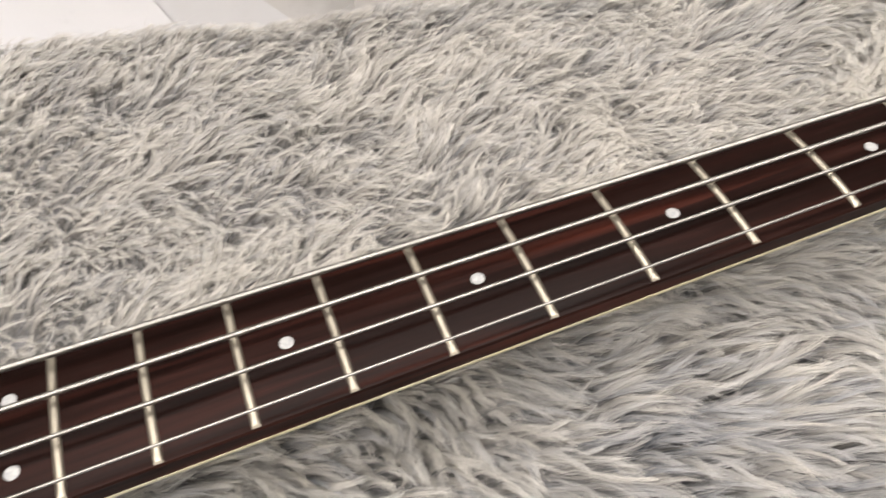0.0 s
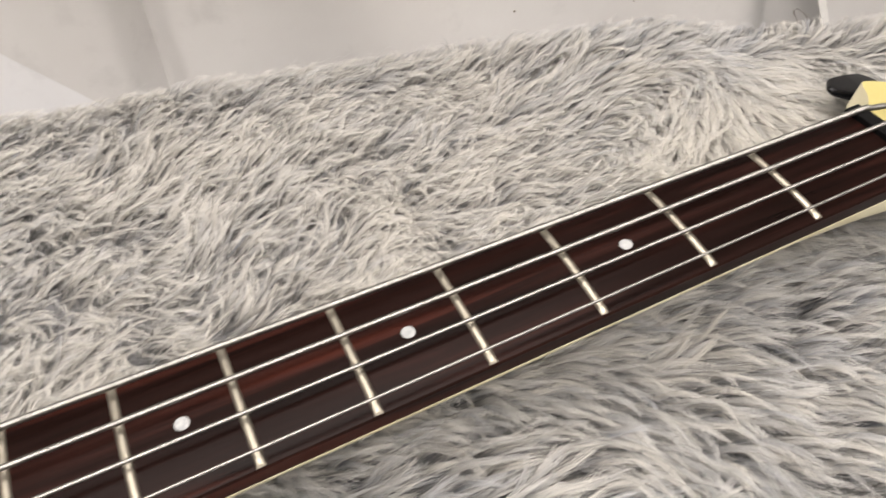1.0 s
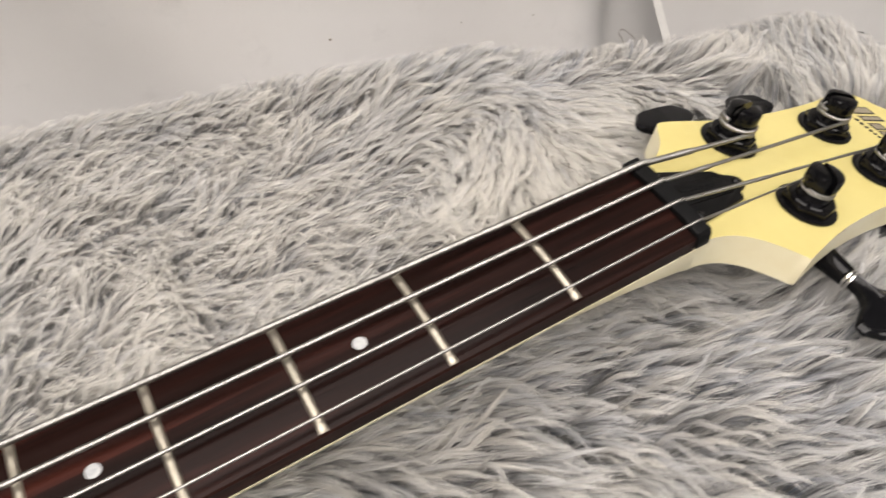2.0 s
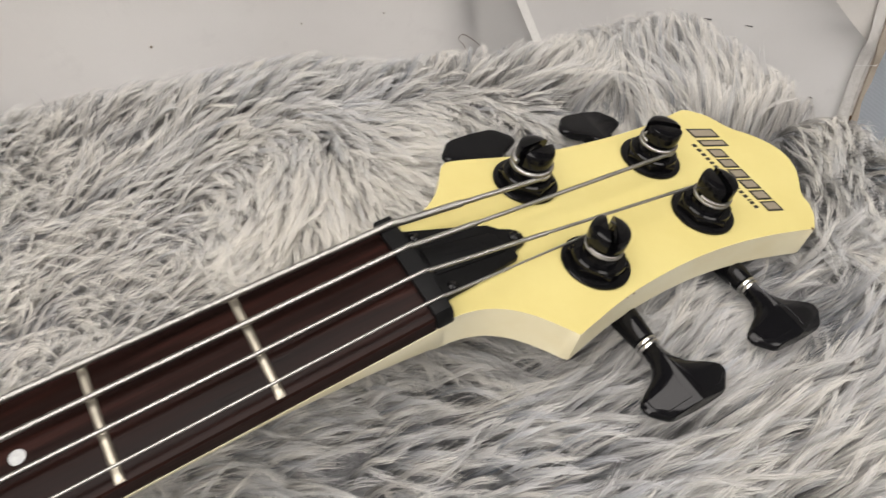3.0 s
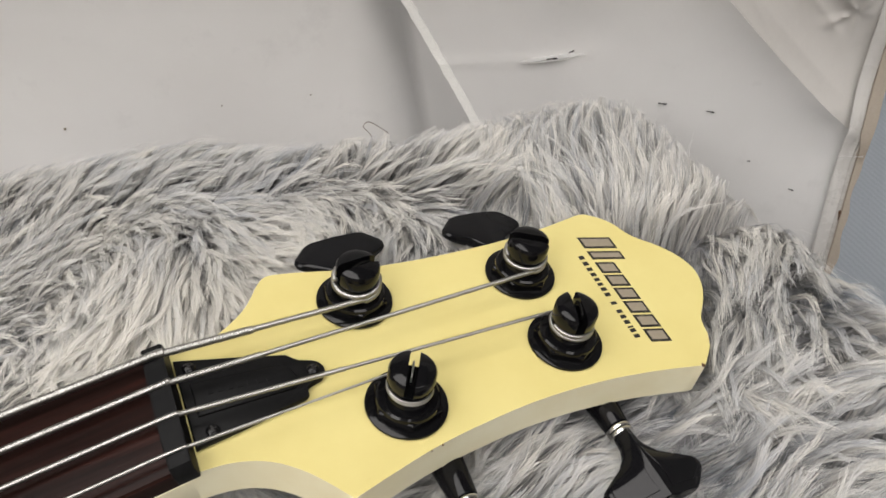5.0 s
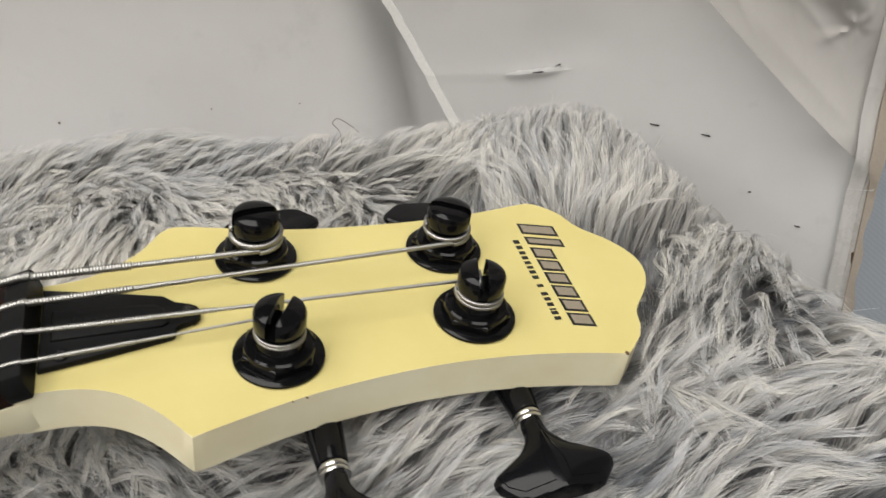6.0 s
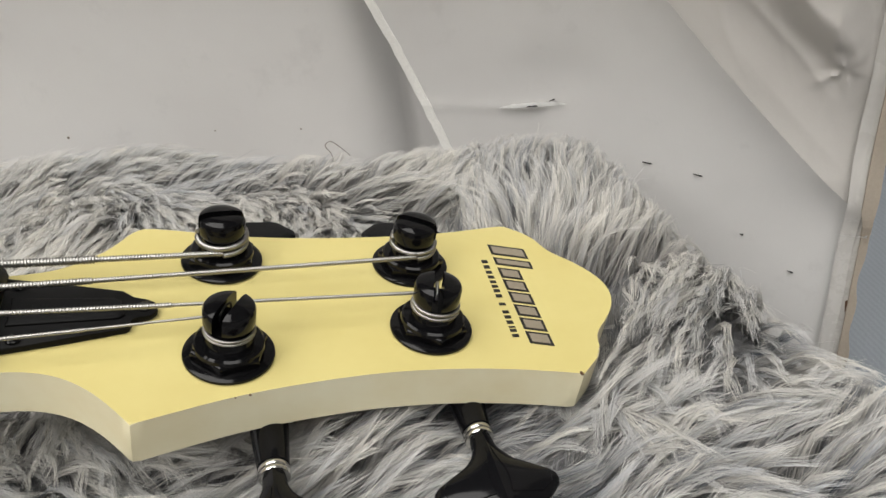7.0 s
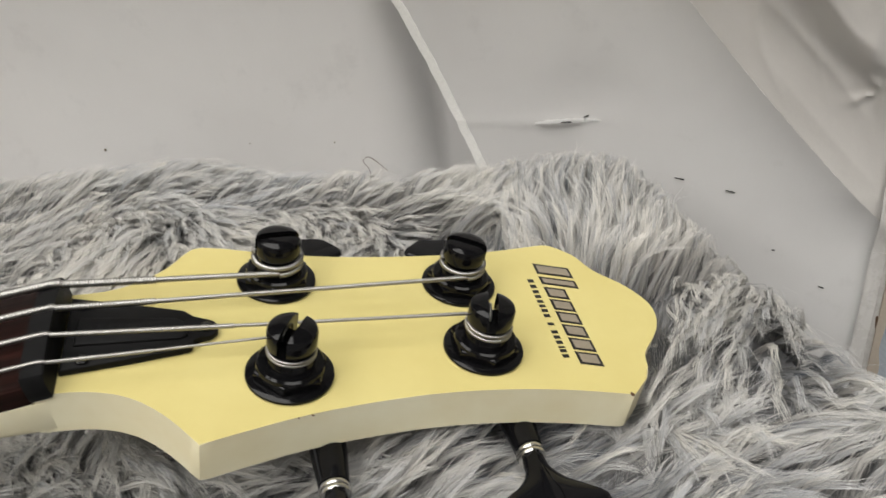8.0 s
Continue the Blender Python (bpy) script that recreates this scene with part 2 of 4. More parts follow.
# ---------------------------------------------------------------- paper sheets behind
def sheet_mesh(place, ns, nz, thick):
    """A sheet from a function of (a, b) in 0..1, with a back face and rim."""
    bm = bmesh.new()
    front = [[bm.verts.new(place(i / ns, j / nz, 0)) for i in range(ns + 1)] for j in range(nz + 1)]
    back = [[bm.verts.new(place(i / ns, j / nz, thick)) for i in range(ns + 1)] for j in range(nz + 1)]
    for j in range(nz):
        for i in range(ns):
            bm.faces.new((front[j][i], front[j][i + 1], front[j + 1][i + 1], front[j + 1][i]))
            bm.faces.new((back[j][i], back[j + 1][i], back[j + 1][i + 1], back[j][i + 1]))
    for j in range(nz):
        bm.faces.new((front[j][0], front[j + 1][0], back[j + 1][0], back[j][0]))
        bm.faces.new((front[j][ns], back[j][ns], back[j + 1][ns], front[j + 1][ns]))
    for i in range(ns):
        bm.faces.new((front[0][i], back[0][i], back[0][i + 1], front[0][i + 1]))
        bm.faces.new((front[nz][i], front[nz][i + 1], back[nz][i + 1], back[nz][i]))
    return bm


RIGHT_AT, RIGHT_ALONG = Vector((0.2047, 0.152, 0)), Vector((0.867, -0.498, 0))
RIGHT_OUT = Vector((-0.498, -0.867, 0))
SHEET_TOP = 0.14


def sweep(z):
    """How far a sheet stands out at height z: it flares at its foot and leans out a little at the top."""
    d = min(0.03, max(-0.10, z)) + 0.07
    slope = -0.09 + 2.6 * d
    return -0.09 * d + 1.3 * d * d + slope * (z + 0.07 - d)


def right_s_left(z):
    """Where the free left edge of the front board runs, along the board."""
    return -0.050 - 0.394 * (z + 0.08)


def right_s_end(z):
    return 0.1536 + 0.004 * (z + 0.12)


def crease_s(z):
    d = max(0.0, z + 0.1018)
    return 0.1387 - 0.99 * (z + 0.1018) + 1.2 * min(d, 0.2) ** 2


def right_place(s, z, deep=0.0):
    """A point of the front board: flat on the left, folded forward and crumpled towards its right edge."""
    over = max(0.0, s - crease_s(z))
    bulge = 0.0058 * math.exp(-abs(s - crease_s(z)) / 0.019) * min(1.0, max(0.0, (z + 0.125) / 0.03))
    wrinkle = 0.0010 * noise.noise(Vector((s * 40, z * 18, 3))) * min(1, over / 0.02)
    wave = 0.004 * noise.noise(Vector((s * 9, z * 7, 8)))
    wave += 0.0004 * math.exp(-((z + 0.066) / 0.003) ** 2) * (1.0 if s < 0 else math.exp(-s / 0.02))
    dent = -0.002 * math.exp(-((s - 0.008) ** 2) / 0.0004 - ((z + 0.052) ** 2) / 0.0003)
    p = RIGHT_AT + RIGHT_ALONG * s + RIGHT_OUT * (bulge + wrinkle + wave + dent + sweep(z) - deep)
    return Vector((p.x, p.y, z))


def front_board():
    def place(a, b, deep):
        z = FLOOR_Z + b * (SHEET_TOP - FLOOR_Z)
        s0, s1 = right_s_left(z), min(right_s_end(z), crease_s(z))
        return right_place(s0 + a * (s1 - s0), z, deep)

    thing = empty("grey_board", pose(0, 0, 0))
    tagged(thing, "creased grey coated board standing upright, torn and scuffed", "board")
    part("board", sheet_mesh(place, 70, 240, 0.0008), SHEET, thing, smooth=40)

    def edge_place(a, b, deep):
        z = FLOOR_Z + b * (SHEET_TOP - FLOOR_Z)
        rough = 0.0008 * noise.noise(Vector((z * 160, 2, 1)))
        return right_place(right_s_left(z) - 0.0018 + a * 0.0048 + rough, z, deep - 0.0006)

    part("cut_edge", sheet_mesh(edge_place, 2, 160, 0.0032), CUT_EDGE, thing, "raw white cut edge")

    def tape_place(a, b, deep):
        z = FLOOR_Z + b * (SHEET_TOP - FLOOR_Z)
        rag = 0.003 * noise.noise(Vector((z * 45, 7, 1)))
        wide = 0.0035 + 0.0025 * min(1.0, max(0.0, (z + 0.119) / 0.010))
        return right_place(right_s_end(z) + 0.0015 - wide + a * (wide + rag), z, deep - 0.0046)

    part("tape", sheet_mesh(tape_place, 4, 120, 0.0022), TAPE, thing, "ragged brown paper tape")

    def clear_place(a, b, deep):
        z = FLOOR_Z + b * (SHEET_TOP - FLOOR_Z)
        rag = 0.0012 * noise.noise(Vector((z * 30, 3, 8)))
        lift = 0.0024 + 0.0011 * abs(noise.noise(Vector((a * 2.2, z * 26, 3)))) + 0.0008 * math.exp(-((a - 0.62) / 0.06) ** 2)
        return right_place(right_s_end(z) - 0.0110 + rag + a * 0.0100, z, deep - lift)

    part("clear_tape", sheet_mesh(clear_place, 14, 170, 0.0003), CLEAR_TAPE, thing, "strip of wrinkled clear packing tape", smooth=50)
    # a white nick across the tape
    nick = bmesh.new()
    pairs = []
    for i in range(13):
        a = i / 12
        z = -0.1212 - 0.0010 * a + 0.0008 * noise.noise(Vector((a * 8, 1, 1)))
        p = right_place(right_s_end(z) - 0.0135 + 0.0135 * a, z, -0.0050)
        tall = 0.0006 + 0.0012 * abs(noise.noise(Vector((a * 6, 5, 2)))) + 0.0016 * max(0, a - 0.8) / 0.2
        pairs.append([nick.verts.new(p), nick.verts.new(p + Vector((0, 0, tall)) + RIGHT_OUT * 0.0008)])
    for a, b in zip(pairs, pairs[1:]):
        nick.faces.new((a[0], b[0], b[1], a[1]))
    bmesh.ops.solidify(nick, geom=nick.faces[:], thickness=0.0004)
    part("torn_nick", nick, SHEET_EDGE, thing, "white torn nick in the tape")

    def flap_place(a, b, deep):
        z = -0.116 + b * (SHEET_TOP + 0.116)
        s0 = crease_s(z) - 0.0006
        s = s0 + a * (right_s_end(z) - s0)
        over = max(0.0, s - s0 - 0.0006)
        high = min(1.0, max(0.0, (z + 0.07) / 0.04))
        lift = -0.0001 + 0.0011 * min(1.0, over / 0.012) + 0.0022 * noise.noise(Vector((s * 30 + z * 14, z * 12, 4))) * min(1.0, over / 0.02)
        # a second fold that runs beside the first: a shaded slope, then a slow fall
        rise = min(1.0, max(0.0, (over - 0.036 - 0.004 * noise.noise(Vector((z * 40, 3, 1)))) / 0.020))
        lift += high * 0.0085 * (rise * rise * (3 - 2 * rise) - 0.8 * min(1.0, max(0.0, (over - 0.060) / 0.030)))
        # sharp crumples over the upper part
        crumple = 1 - abs(noise.noise(Vector((s * 46 + z * 30, z * 15 - s * 6, 9))))
        lift += 0.0016 * high * crumple ** 7 * min(1.0, over / 0.03)
        # creases that spread from one pinched spot near the tape
        ds, dz = s - 0.1335, z + 0.044
        far = math.hypot(ds, dz)
        lift += 0.0022 * abs(math.cos(2.5 * math.atan2(dz, ds) + 0.6)) ** 5 * math.exp(-(far / 0.014) ** 2) * min(1.0, far / 0.003)
        for fs, fz, tilt, tall in ((0.150, 0.010, 0.9, 0.0016), (0.165, 0.000, -0.5, 0.0014), (0.120, 0.030, 1.9, 0.0016), (0.100, -0.012, 1.9, 0.0010), (0.142, -0.040, 0.05, 0.0011)):
            away = (s - fs) * math.sin(tilt) - (z - fz) * math.cos(tilt)
            down = (s - fs) * math.cos(tilt) + (z - fz) * math.sin(tilt)
            lift += tall * math.exp(-abs(away) / 0.0026) * math.exp(-(down / 0.026) ** 2) * min(1.0, over / 0.01)
        lift *= min(1.0, max(0.25, (right_s_end(z) - 0.008 - s) / 0.020))
        return right_place(s, z, deep - max(-0.0001, lift))

    part("folded_flap", sheet_mesh(flap_place, 72, 150, 0.0008), FLAP, thing, "folded and crumpled grey paper flap", smooth=45)

    # a tear: ragged white core laid bare, a lifted lip over it and a black patch for the hole
    n = 26
    bare = bmesh.new()
    lip = bmesh.new()
    low, rows = [], []
    for i in range(n + 1):
        a = i / n
        s = -0.0175 + 0.0325 * a
        z = -0.0662 + 0.0018 * a
        h = 0.0019 * math.sin(math.pi * a) ** 0.6 * (0.7 + 0.6 * abs(noise.noise(Vector((a * 7, 0, 4)))))
        low.append([bare.verts.new(right_place(s, z - 0.45 * h) + RIGHT_OUT * 0.0004), bare.verts.new(right_place(s, z + h) + RIGHT_OUT * 0.0004)])
        k = 0.0020 * math.sin(math.pi * min(1.0, a * 1.25)) ** 0.8 if a < 0.8 else 0.0
        base = right_place(s, z - 0.5 * h - 0.0004)
        rows.append([lip.verts.new(base + RIGHT_OUT * 0.0005), lip.verts.new(base + RIGHT_OUT * (0.0009 + k) + Vector((0, 0, 0.6 * k + 0.0002)))])
    for mesh, strip in ((bare, low), (lip, rows)):
        for a, b in zip(strip, strip[1:]):
            mesh.faces.new((a[0], b[0], b[1], a[1]))
        bmesh.ops.solidify(mesh, geom=mesh.faces[:], thickness=0.0003)
    part("torn_core", bare, SHEET_EDGE, thing, "bare white torn paper core")
    part("torn_lip", lip, SHEET_EDGE, thing, "lifted white torn paper lip")
    # scuffs, and first the black patch that paints the tear's dark inside
    for s, z, w, h, tilt in ((-0.0015, -0.0655, 0.0052, 0.0011, 5), (0.0080, -0.0625, 0.0030, 0.0009, 25), (0.0535, -0.0931, 0.0048, 0.0011, -12), (0.0773, -0.0981, 0.0042, 0.0008, -14), (0.100, -0.128, 0.0016, 0.0010, 0), (0.124, -0.146, 0.0030, 0.0008, -20), (0.146, -0.130, 0.0040, 0.0007, -12)):
        bm = slab([(w * 0.5 * math.cos(t) * (1 + 0.5 * noise.noise(Vector((s * 900, k, 1)))), h * 0.33 * math.sin(t) * (1 + 0.9 * noise.noise(Vector((k, z * 700, 5)))) + 0.12 * h * math.sin(2.5 * t) * math.sin(t)) for k, t in [(k, k * math.pi / 9) for k in range(18)]], -0.0002, 0.0002)
        c = right_place(s, z)
        m = Matrix.Translation(c + RIGHT_OUT * 0.0006) @ Matrix((RIGHT_ALONG, Vector((0, 0, 1)), RIGHT_OUT)).transposed().to_4x4() @ pose(0, 0, 0, 0, 0, tilt)
        bm.transform(m)
        part("scuff", bm, INK, thing, "small black mark, scuffs and the painted tear hole")
    c = right_place(right_s_end(-0.120) - 0.001, -0.120)
    bm = box(-0.0025, 0.0025, -0.003, 0.002, -0.004, 0.004, 0.001)
    bm.transform(Matrix.Translation(c))
    part("tape_flap", bm, TAPE, thing, "curled scrap of brown tape")
    bm = box(-0.002, 0.0035, -0.0015, 0.0015, -0.013, 0.012, 0.0008)
    bm.transform(Matrix.Translation(right_place(right_s_end(-0.17) - 0.001, -0.17)))
    part("dark_scrape", bm, DARKHOLE, thing, "dark scraped edge")


LEFT_AT, LEFT_ALONG = Vector((0.205, 0.184, 0)), Vector((0.970, -0.243, 0))
LEFT_OUT = Vector((-0.243, -0.970, 0))


def left_place(s, z, deep=0.0, out=0.0):
    wave = 0.010 * noise.noise(Vector((s * 5.5, z * 1.2, 1))) + 0.004 * noise.noise(Vector((s * 14, z * 3, 5)))
    wave *= min(1.0, max(0.0, -s / 0.15))
    # a narrow pleat with a broad swell beside it
    wave += -0.024 * math.exp(-((s + 0.456) / 0.011) ** 2) + 0.014 * math.exp(-((s + 0.335 + 0.4 * z) / 0.060) ** 2)
    bend = 14.0 * max(0.0, s + 0.095) ** 2
    p = LEFT_AT + LEFT_ALONG * s + LEFT_OUT * (wave + out + sweep(z) - deep - min(bend, 0.02))
    return Vector((p.x, p.y, z))


def back_board():
    def place(a, b, deep):
        return left_place(-1.15 + 1.15 * a, FLOOR_Z + b * (SHEET_TOP - FLOOR_Z), deep)

    thing = empty("grey_backdrop_sheet")
    tagged(thing, "smooth grey coated paper sheet standing as a backdrop", "backdrop sheet")
    part("sheet", sheet_mesh(place, 300, 40, 0.002), SHEET_BACK, thing, smooth=50)

    # small specks of lint and dirt
    for s, z, r in ((-0.238, -0.069, 0.0008), (-0.115, -0.080, 0.0005), (-0.16, -0.075, 0.0005)):
        bm = bmesh.new()
        bmesh.ops.create_icosphere(bm, subdivisions=1, radius=r)
        for v in bm.verts:
            v.co *= 0.7 + 0.5 * random.random()
        bm.transform(Matrix.Translation(left_place(s, z, 0, 0.0005)))
        part("speck", bm, TAUPE, thing, "speck of dirt")


def white_sheets():
    """Two folded white plastic sheets that lean on the backdrop, with free edges on their right."""
    spans = (
        (lambda z: -0.514 - 0.93 * (z + 0.07), 0.0014, SHEET_HAZE, "thin translucent white plastic sheet over the grey backdrop"),
        (lambda z: -0.568 - 0.45 * (z + 0.08), 0.0070, SHEET_WHITE, "crumpled bright white plastic sheet leaning on the backdrop"),
    )
    for edge, out, material, words in spans:
        def place(a, b, deep):
            z = -0.30 + b * 0.42
            s = -1.05 + a * (max(-0.80, min(-0.42, edge(z))) + 1.05)
            fold = (0.0008 + 0.3 * out) * abs(noise.noise(Vector((s * 9, z * 8, 2 + out * 900))))
            return left_place(s, z, deep, 0.0012 + out + fold * (1 - a))

        thing = part("white_plastic_sheet", sheet_mesh(place, 130, 40, 0.00006), material, smooth=50)
        tagged(thing, words, "plastic sheet")


def loose_thread():
    pts = [(0.103, 0.138, -0.066), (0.104, 0.141, -0.060), (0.102, 0.143, -0.056), (0.105, 0.144, -0.055), (0.109, 0.141, -0.058), (0.112, 0.140, -0.062)]
    thing = part("loose_thread", tube(smooth_line(pts, 6), 0.00015, 6), DARKHOLE, smooth=60)
    tagged(thing, "thin dark curled thread caught in the fur", "thread")


loose_thread()
front_board()
back_board()
white_sheets()

# ---------------------------------------------------------------- bass guitar
SCALE = 0.864
BOARD_END = -0.606
HEAD_TILT = 15.9
HEAD_THICK = 0.0135
HEAD_Z = -0.00337          # height of the head's top plane above the nut's front
TAN = math.tan(radians(HEAD_TILT))


def fret_x(n):
    return -SCALE * (1 - 2 ** (-n / 12))


def half_width(x):
    return 0.0196 - 0.0166 * x


def board_z(x, y):
    """The board's crown, with its edges at height 0."""
    w = half_width(x)
    return 0.0012 * (1 - (y / w) ** 2)


bass = empty("bass_guitar")
tagged(bass, "cream four-string bass guitar with rosewood fingerboard and black tuners", "bass guitar")


def fingerboard():
    bm = bmesh.new()
    xs = np.linspace(BOARD_END, 0.0, 60)
    nv = 16
    rows = []
    for x in xs:
        w = half_width(x)
        ring = [bm.verts.new((x, -w, -0.0062)), bm.verts.new((x, -w, -0.0006))]
        for k in range(nv + 1):
            y = -w + 0.0005 + (2 * w - 0.001) * k / nv
            ring.append(bm.verts.new((x, y, board_z(x, y))))
        ring += [bm.verts.new((x, w, -0.0006)), bm.verts.new((x, w, -0.0062))]
        rows.append(ring)
    for a, b in zip(rows, rows[1:]):
        for k in range(len(a)):
            bm.faces.new((a[k], b[k], b[(k + 1) % len(a)], a[(k + 1) % len(a)]))
    bm.faces.new(rows[0])
    bm.faces.new(rows[-1][::-1])
    bmesh.ops.recalc_face_normals(bm, faces=bm.faces[:])
    return part("fingerboard", bm, ROSEWOOD, bass, "dark reddish rosewood fingerboard", smooth=35)


def neck():
    """The painted neck below the board, D-shaped, running into the head."""
    bm = bmesh.new()
    xs = list(np.linspace(BOARD_END, -0.03, 24)) + [-0.02, -0.01, 0.0, 0.008, 0.016, 0.024, 0.032]
    rows, nv = [], 18
    for x in xs:
        w = half_width(min(x, 0.0)) + 0.0002
        top = -0.0062 if x <= 0 else HEAD_Z - TAN * x - 0.003
        deep = 0.0125 + 0.003 * min(1.0, -min(x, 0.0) / 0.10) + 0.004 * (-min(x, 0.0) / 0.6)
        power = 0.12 + 1.28 * min(1.0, max(0.0, -x - 0.003) / 0.055)
        if x > 0:
            w = float(np.interp(x, [0, 0.011, 0.0195, 0.0255, 0.032], [0.0194, 0.0178, 0.0190, 0.0220, 0.0250]))
            deep = 0.0109
        ring = [bm.verts.new((x, w * math.cos(math.pi * k / nv), top - deep * abs(math.sin(math.pi * k / nv)) ** power)) for k in range(nv + 1)]
        rows.append(ring)
    for a, b in zip(rows, rows[1:]):
        for k in range(len(a)):
            bm.faces.new((a[k], b[k], b[(k + 1) % len(a)], a[(k + 1) % len(a)]))
    bm.faces.new(rows[0])
    bm.faces.new(rows[-1][::-1])
    bmesh.ops.recalc_face_normals(bm, faces=bm.faces[:])
    return part("neck", bm, CREAM_SIDE_LIT, bass, "cream painted neck, side light put into its colour", smooth=60)


def frets():
    for n in range(1, 22):
        x, w = fret_x(n), half_width(fret_x(n)) - 0.0006
        bm = bmesh.new()
        rows = []
        for k in range(13):
            y = -w + 2 * w * k / 12
            end = 0.0011 if k in (0, 12) else 0.0
            ring = []
            for j in range(7):
                a = math.pi * j / 6
                ring.append(bm.verts.new((x + 0.00145 * math.cos(a), y + (end if k == 0 else -end) * math.sin(a), board_z(x, y) - 0.0001 + 0.0011 * math.sin(a))))
            rows.append(ring)
        for a, b in zip(rows, rows[1:]):
            for j in range(6):
                bm.faces.new((a[j], a[j + 1], b[j + 1], b[j]))
        bm.faces.new(rows[0])
        bm.faces.new(rows[-1][::-1])
        bmesh.ops.recalc_face_normals(bm, faces=bm.faces[:])
        part("fret", bm, FRET, bass, "worn nickel fret", smooth=50)


def inlays():
    spots = [(n, 0.0) for n in (3, 5, 7, 9, 15, 17, 19, 21)] + [(12, 0.0125), (12, -0.0125)]
    for n, y in spots:
        x = (fret_x(n) + fret_x(n - 1)) / 2
        bm = turned([(0.0023, -0.001), (0.0023, 0.00008), (0.0021, 0.00012), (0, 0.00014)], 28)
        bm.transform(pose(x, y, board_z(x, y) + 0.00005))
        part("inlay_dot", bm, PEARL, bass, "white pearl dot")


def nut():
    pts = [(-0.0203, -0.0050), (0.0203, -0.0050), (0.0207, -0.0040), (0.0207, 0.0008), (0.0196, 0.0026), (0.012, 0.0033), (0, 0.0036), (-0.012, 0.0033), (-0.0196, 0.0026), (-0.0207, 0.0008), (-0.0207, -0.0040)]
    bm = slab(pts, 0.0, 0.0058, 0.0005)
    bm.transform(Matrix(((0, 0, 1, 0), (1, 0, 0, 0), (0, 1, 0, 0), (0, 0, 0, 1))))
    part("nut", bm, PLASTIC, bass, "black plastic nut", smooth=35)


# the head lies in its own tilted frame: u along it, v across, n out of its face
HEAD = Matrix.Translation((0, 0, HEAD_Z)) @ pose(0, 0, 0, 0, HEAD_TILT, 0)
COS = math.cos(radians(HEAD_TILT))


def hu(x):
    """Distance along the tilted face for a plan distance x."""
    return x / COS


HEAD_CURVES = [
    [(0.0012, -0.0195), (0.0110, -0.0187), (0.0195, -0.0203), (0.0255, -0.0237), (0.0318, -0.0297), (0.0389, -0.0394)],
    [(0.0389, -0.0394), (0.0510, -0.0358), (0.0640, -0.0323), (0.0790, -0.0297), (0.0985, -0.0276), (0.1180, -0.0276), (0.1370, -0.0295), (0.1553, -0.0330)],
    [(0.1553, -0.0330), (0.1600, -0.0285), (0.1638, -0.0245), (0.1650, -0.0190), (0.1668, -0.0150), (0.1715, -0.0100), (0.1765, -0.0030), (0.1788, 0.0050), (0.1772, 0.0125), (0.1725, 0.0200), (0.1680, 0.0245), (0.1650, 0.0290), (0.1632, 0.0345), (0.1595, 0.0390), (0.1545, 0.0428)],
    [(0.1545, 0.0428), (0.1480, 0.0417), (0.1320, 0.0388), (0.1100, 0.0371), (0.0850, 0.0371), (0.0650, 0.0389), (0.0470, 0.0427), (0.0385, 0.0437)],
    [(0.0385, 0.0437), (0.0362, 0.0432), (0.0345, 0.0400), (0.0315, 0.0340), (0.0270, 0.0295), (0.0215, 0.0252), (0.0150, 0.0218), (0.0012, 0.0200)],
]


def headstock():
    pts = []
    for c in HEAD_CURVES:
        line = resample(smooth_line([(x, y, 0) for x, y in c], 11), 0.0018)
        for _ in range(2 if len(c) > 8 else 10):
            line[1:-1] = 0.25 * line[:-2] + 0.5 * line[1:-1] + 0.25 * line[2:]
        pts += [(hu(p[0]), p[1]) for p in line.tolist()][:-1]
    pts.append((hu(0.0012), 0.0200))
    bm = slab(pts, -HEAD_THICK, 0.0, 0.0006, 3)
    bm.transform(HEAD)
    bm.normal_update()
    # rims take the copy with side light in its colour
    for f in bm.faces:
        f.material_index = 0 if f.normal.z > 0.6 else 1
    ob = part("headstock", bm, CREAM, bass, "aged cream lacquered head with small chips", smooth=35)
    ob.data.materials.append(CREAM_SIDE_LIT)
    for face in ob.data.polygons:
        face.use_smooth = len(face.vertices) < 20
    level = [(HEAD.inverted() @ v.co).z for v in ob.data.vertices]
    for edge in ob.data.edges:
        if abs(level[edge.vertices[0]] - level[edge.vertices[1]]) < 1e-5:
            edge.use_edge_sharp = True
    # chips on the rim
    for x, y, r in ((0.1546, -0.0326, 0.0010), (0.0660, -0.0322, 0.0005), (0.0625, -0.0329, 0.0004), (0.1640, -0.0225, 0.0005)):
        c = bmesh.new()
        bmesh.ops.create_icosphere(c, subdivisions=2, radius=r)
        for v in c.verts:
            v.co *= 0.75 + 0.4 * noise.noise(v.co * 900)
            v.co.z *= 0.5
        c.transform(HEAD @ pose(hu(x), y, -0.0002))
        part("chip", c, DARKHOLE, bass, "small chip in the lacquer")


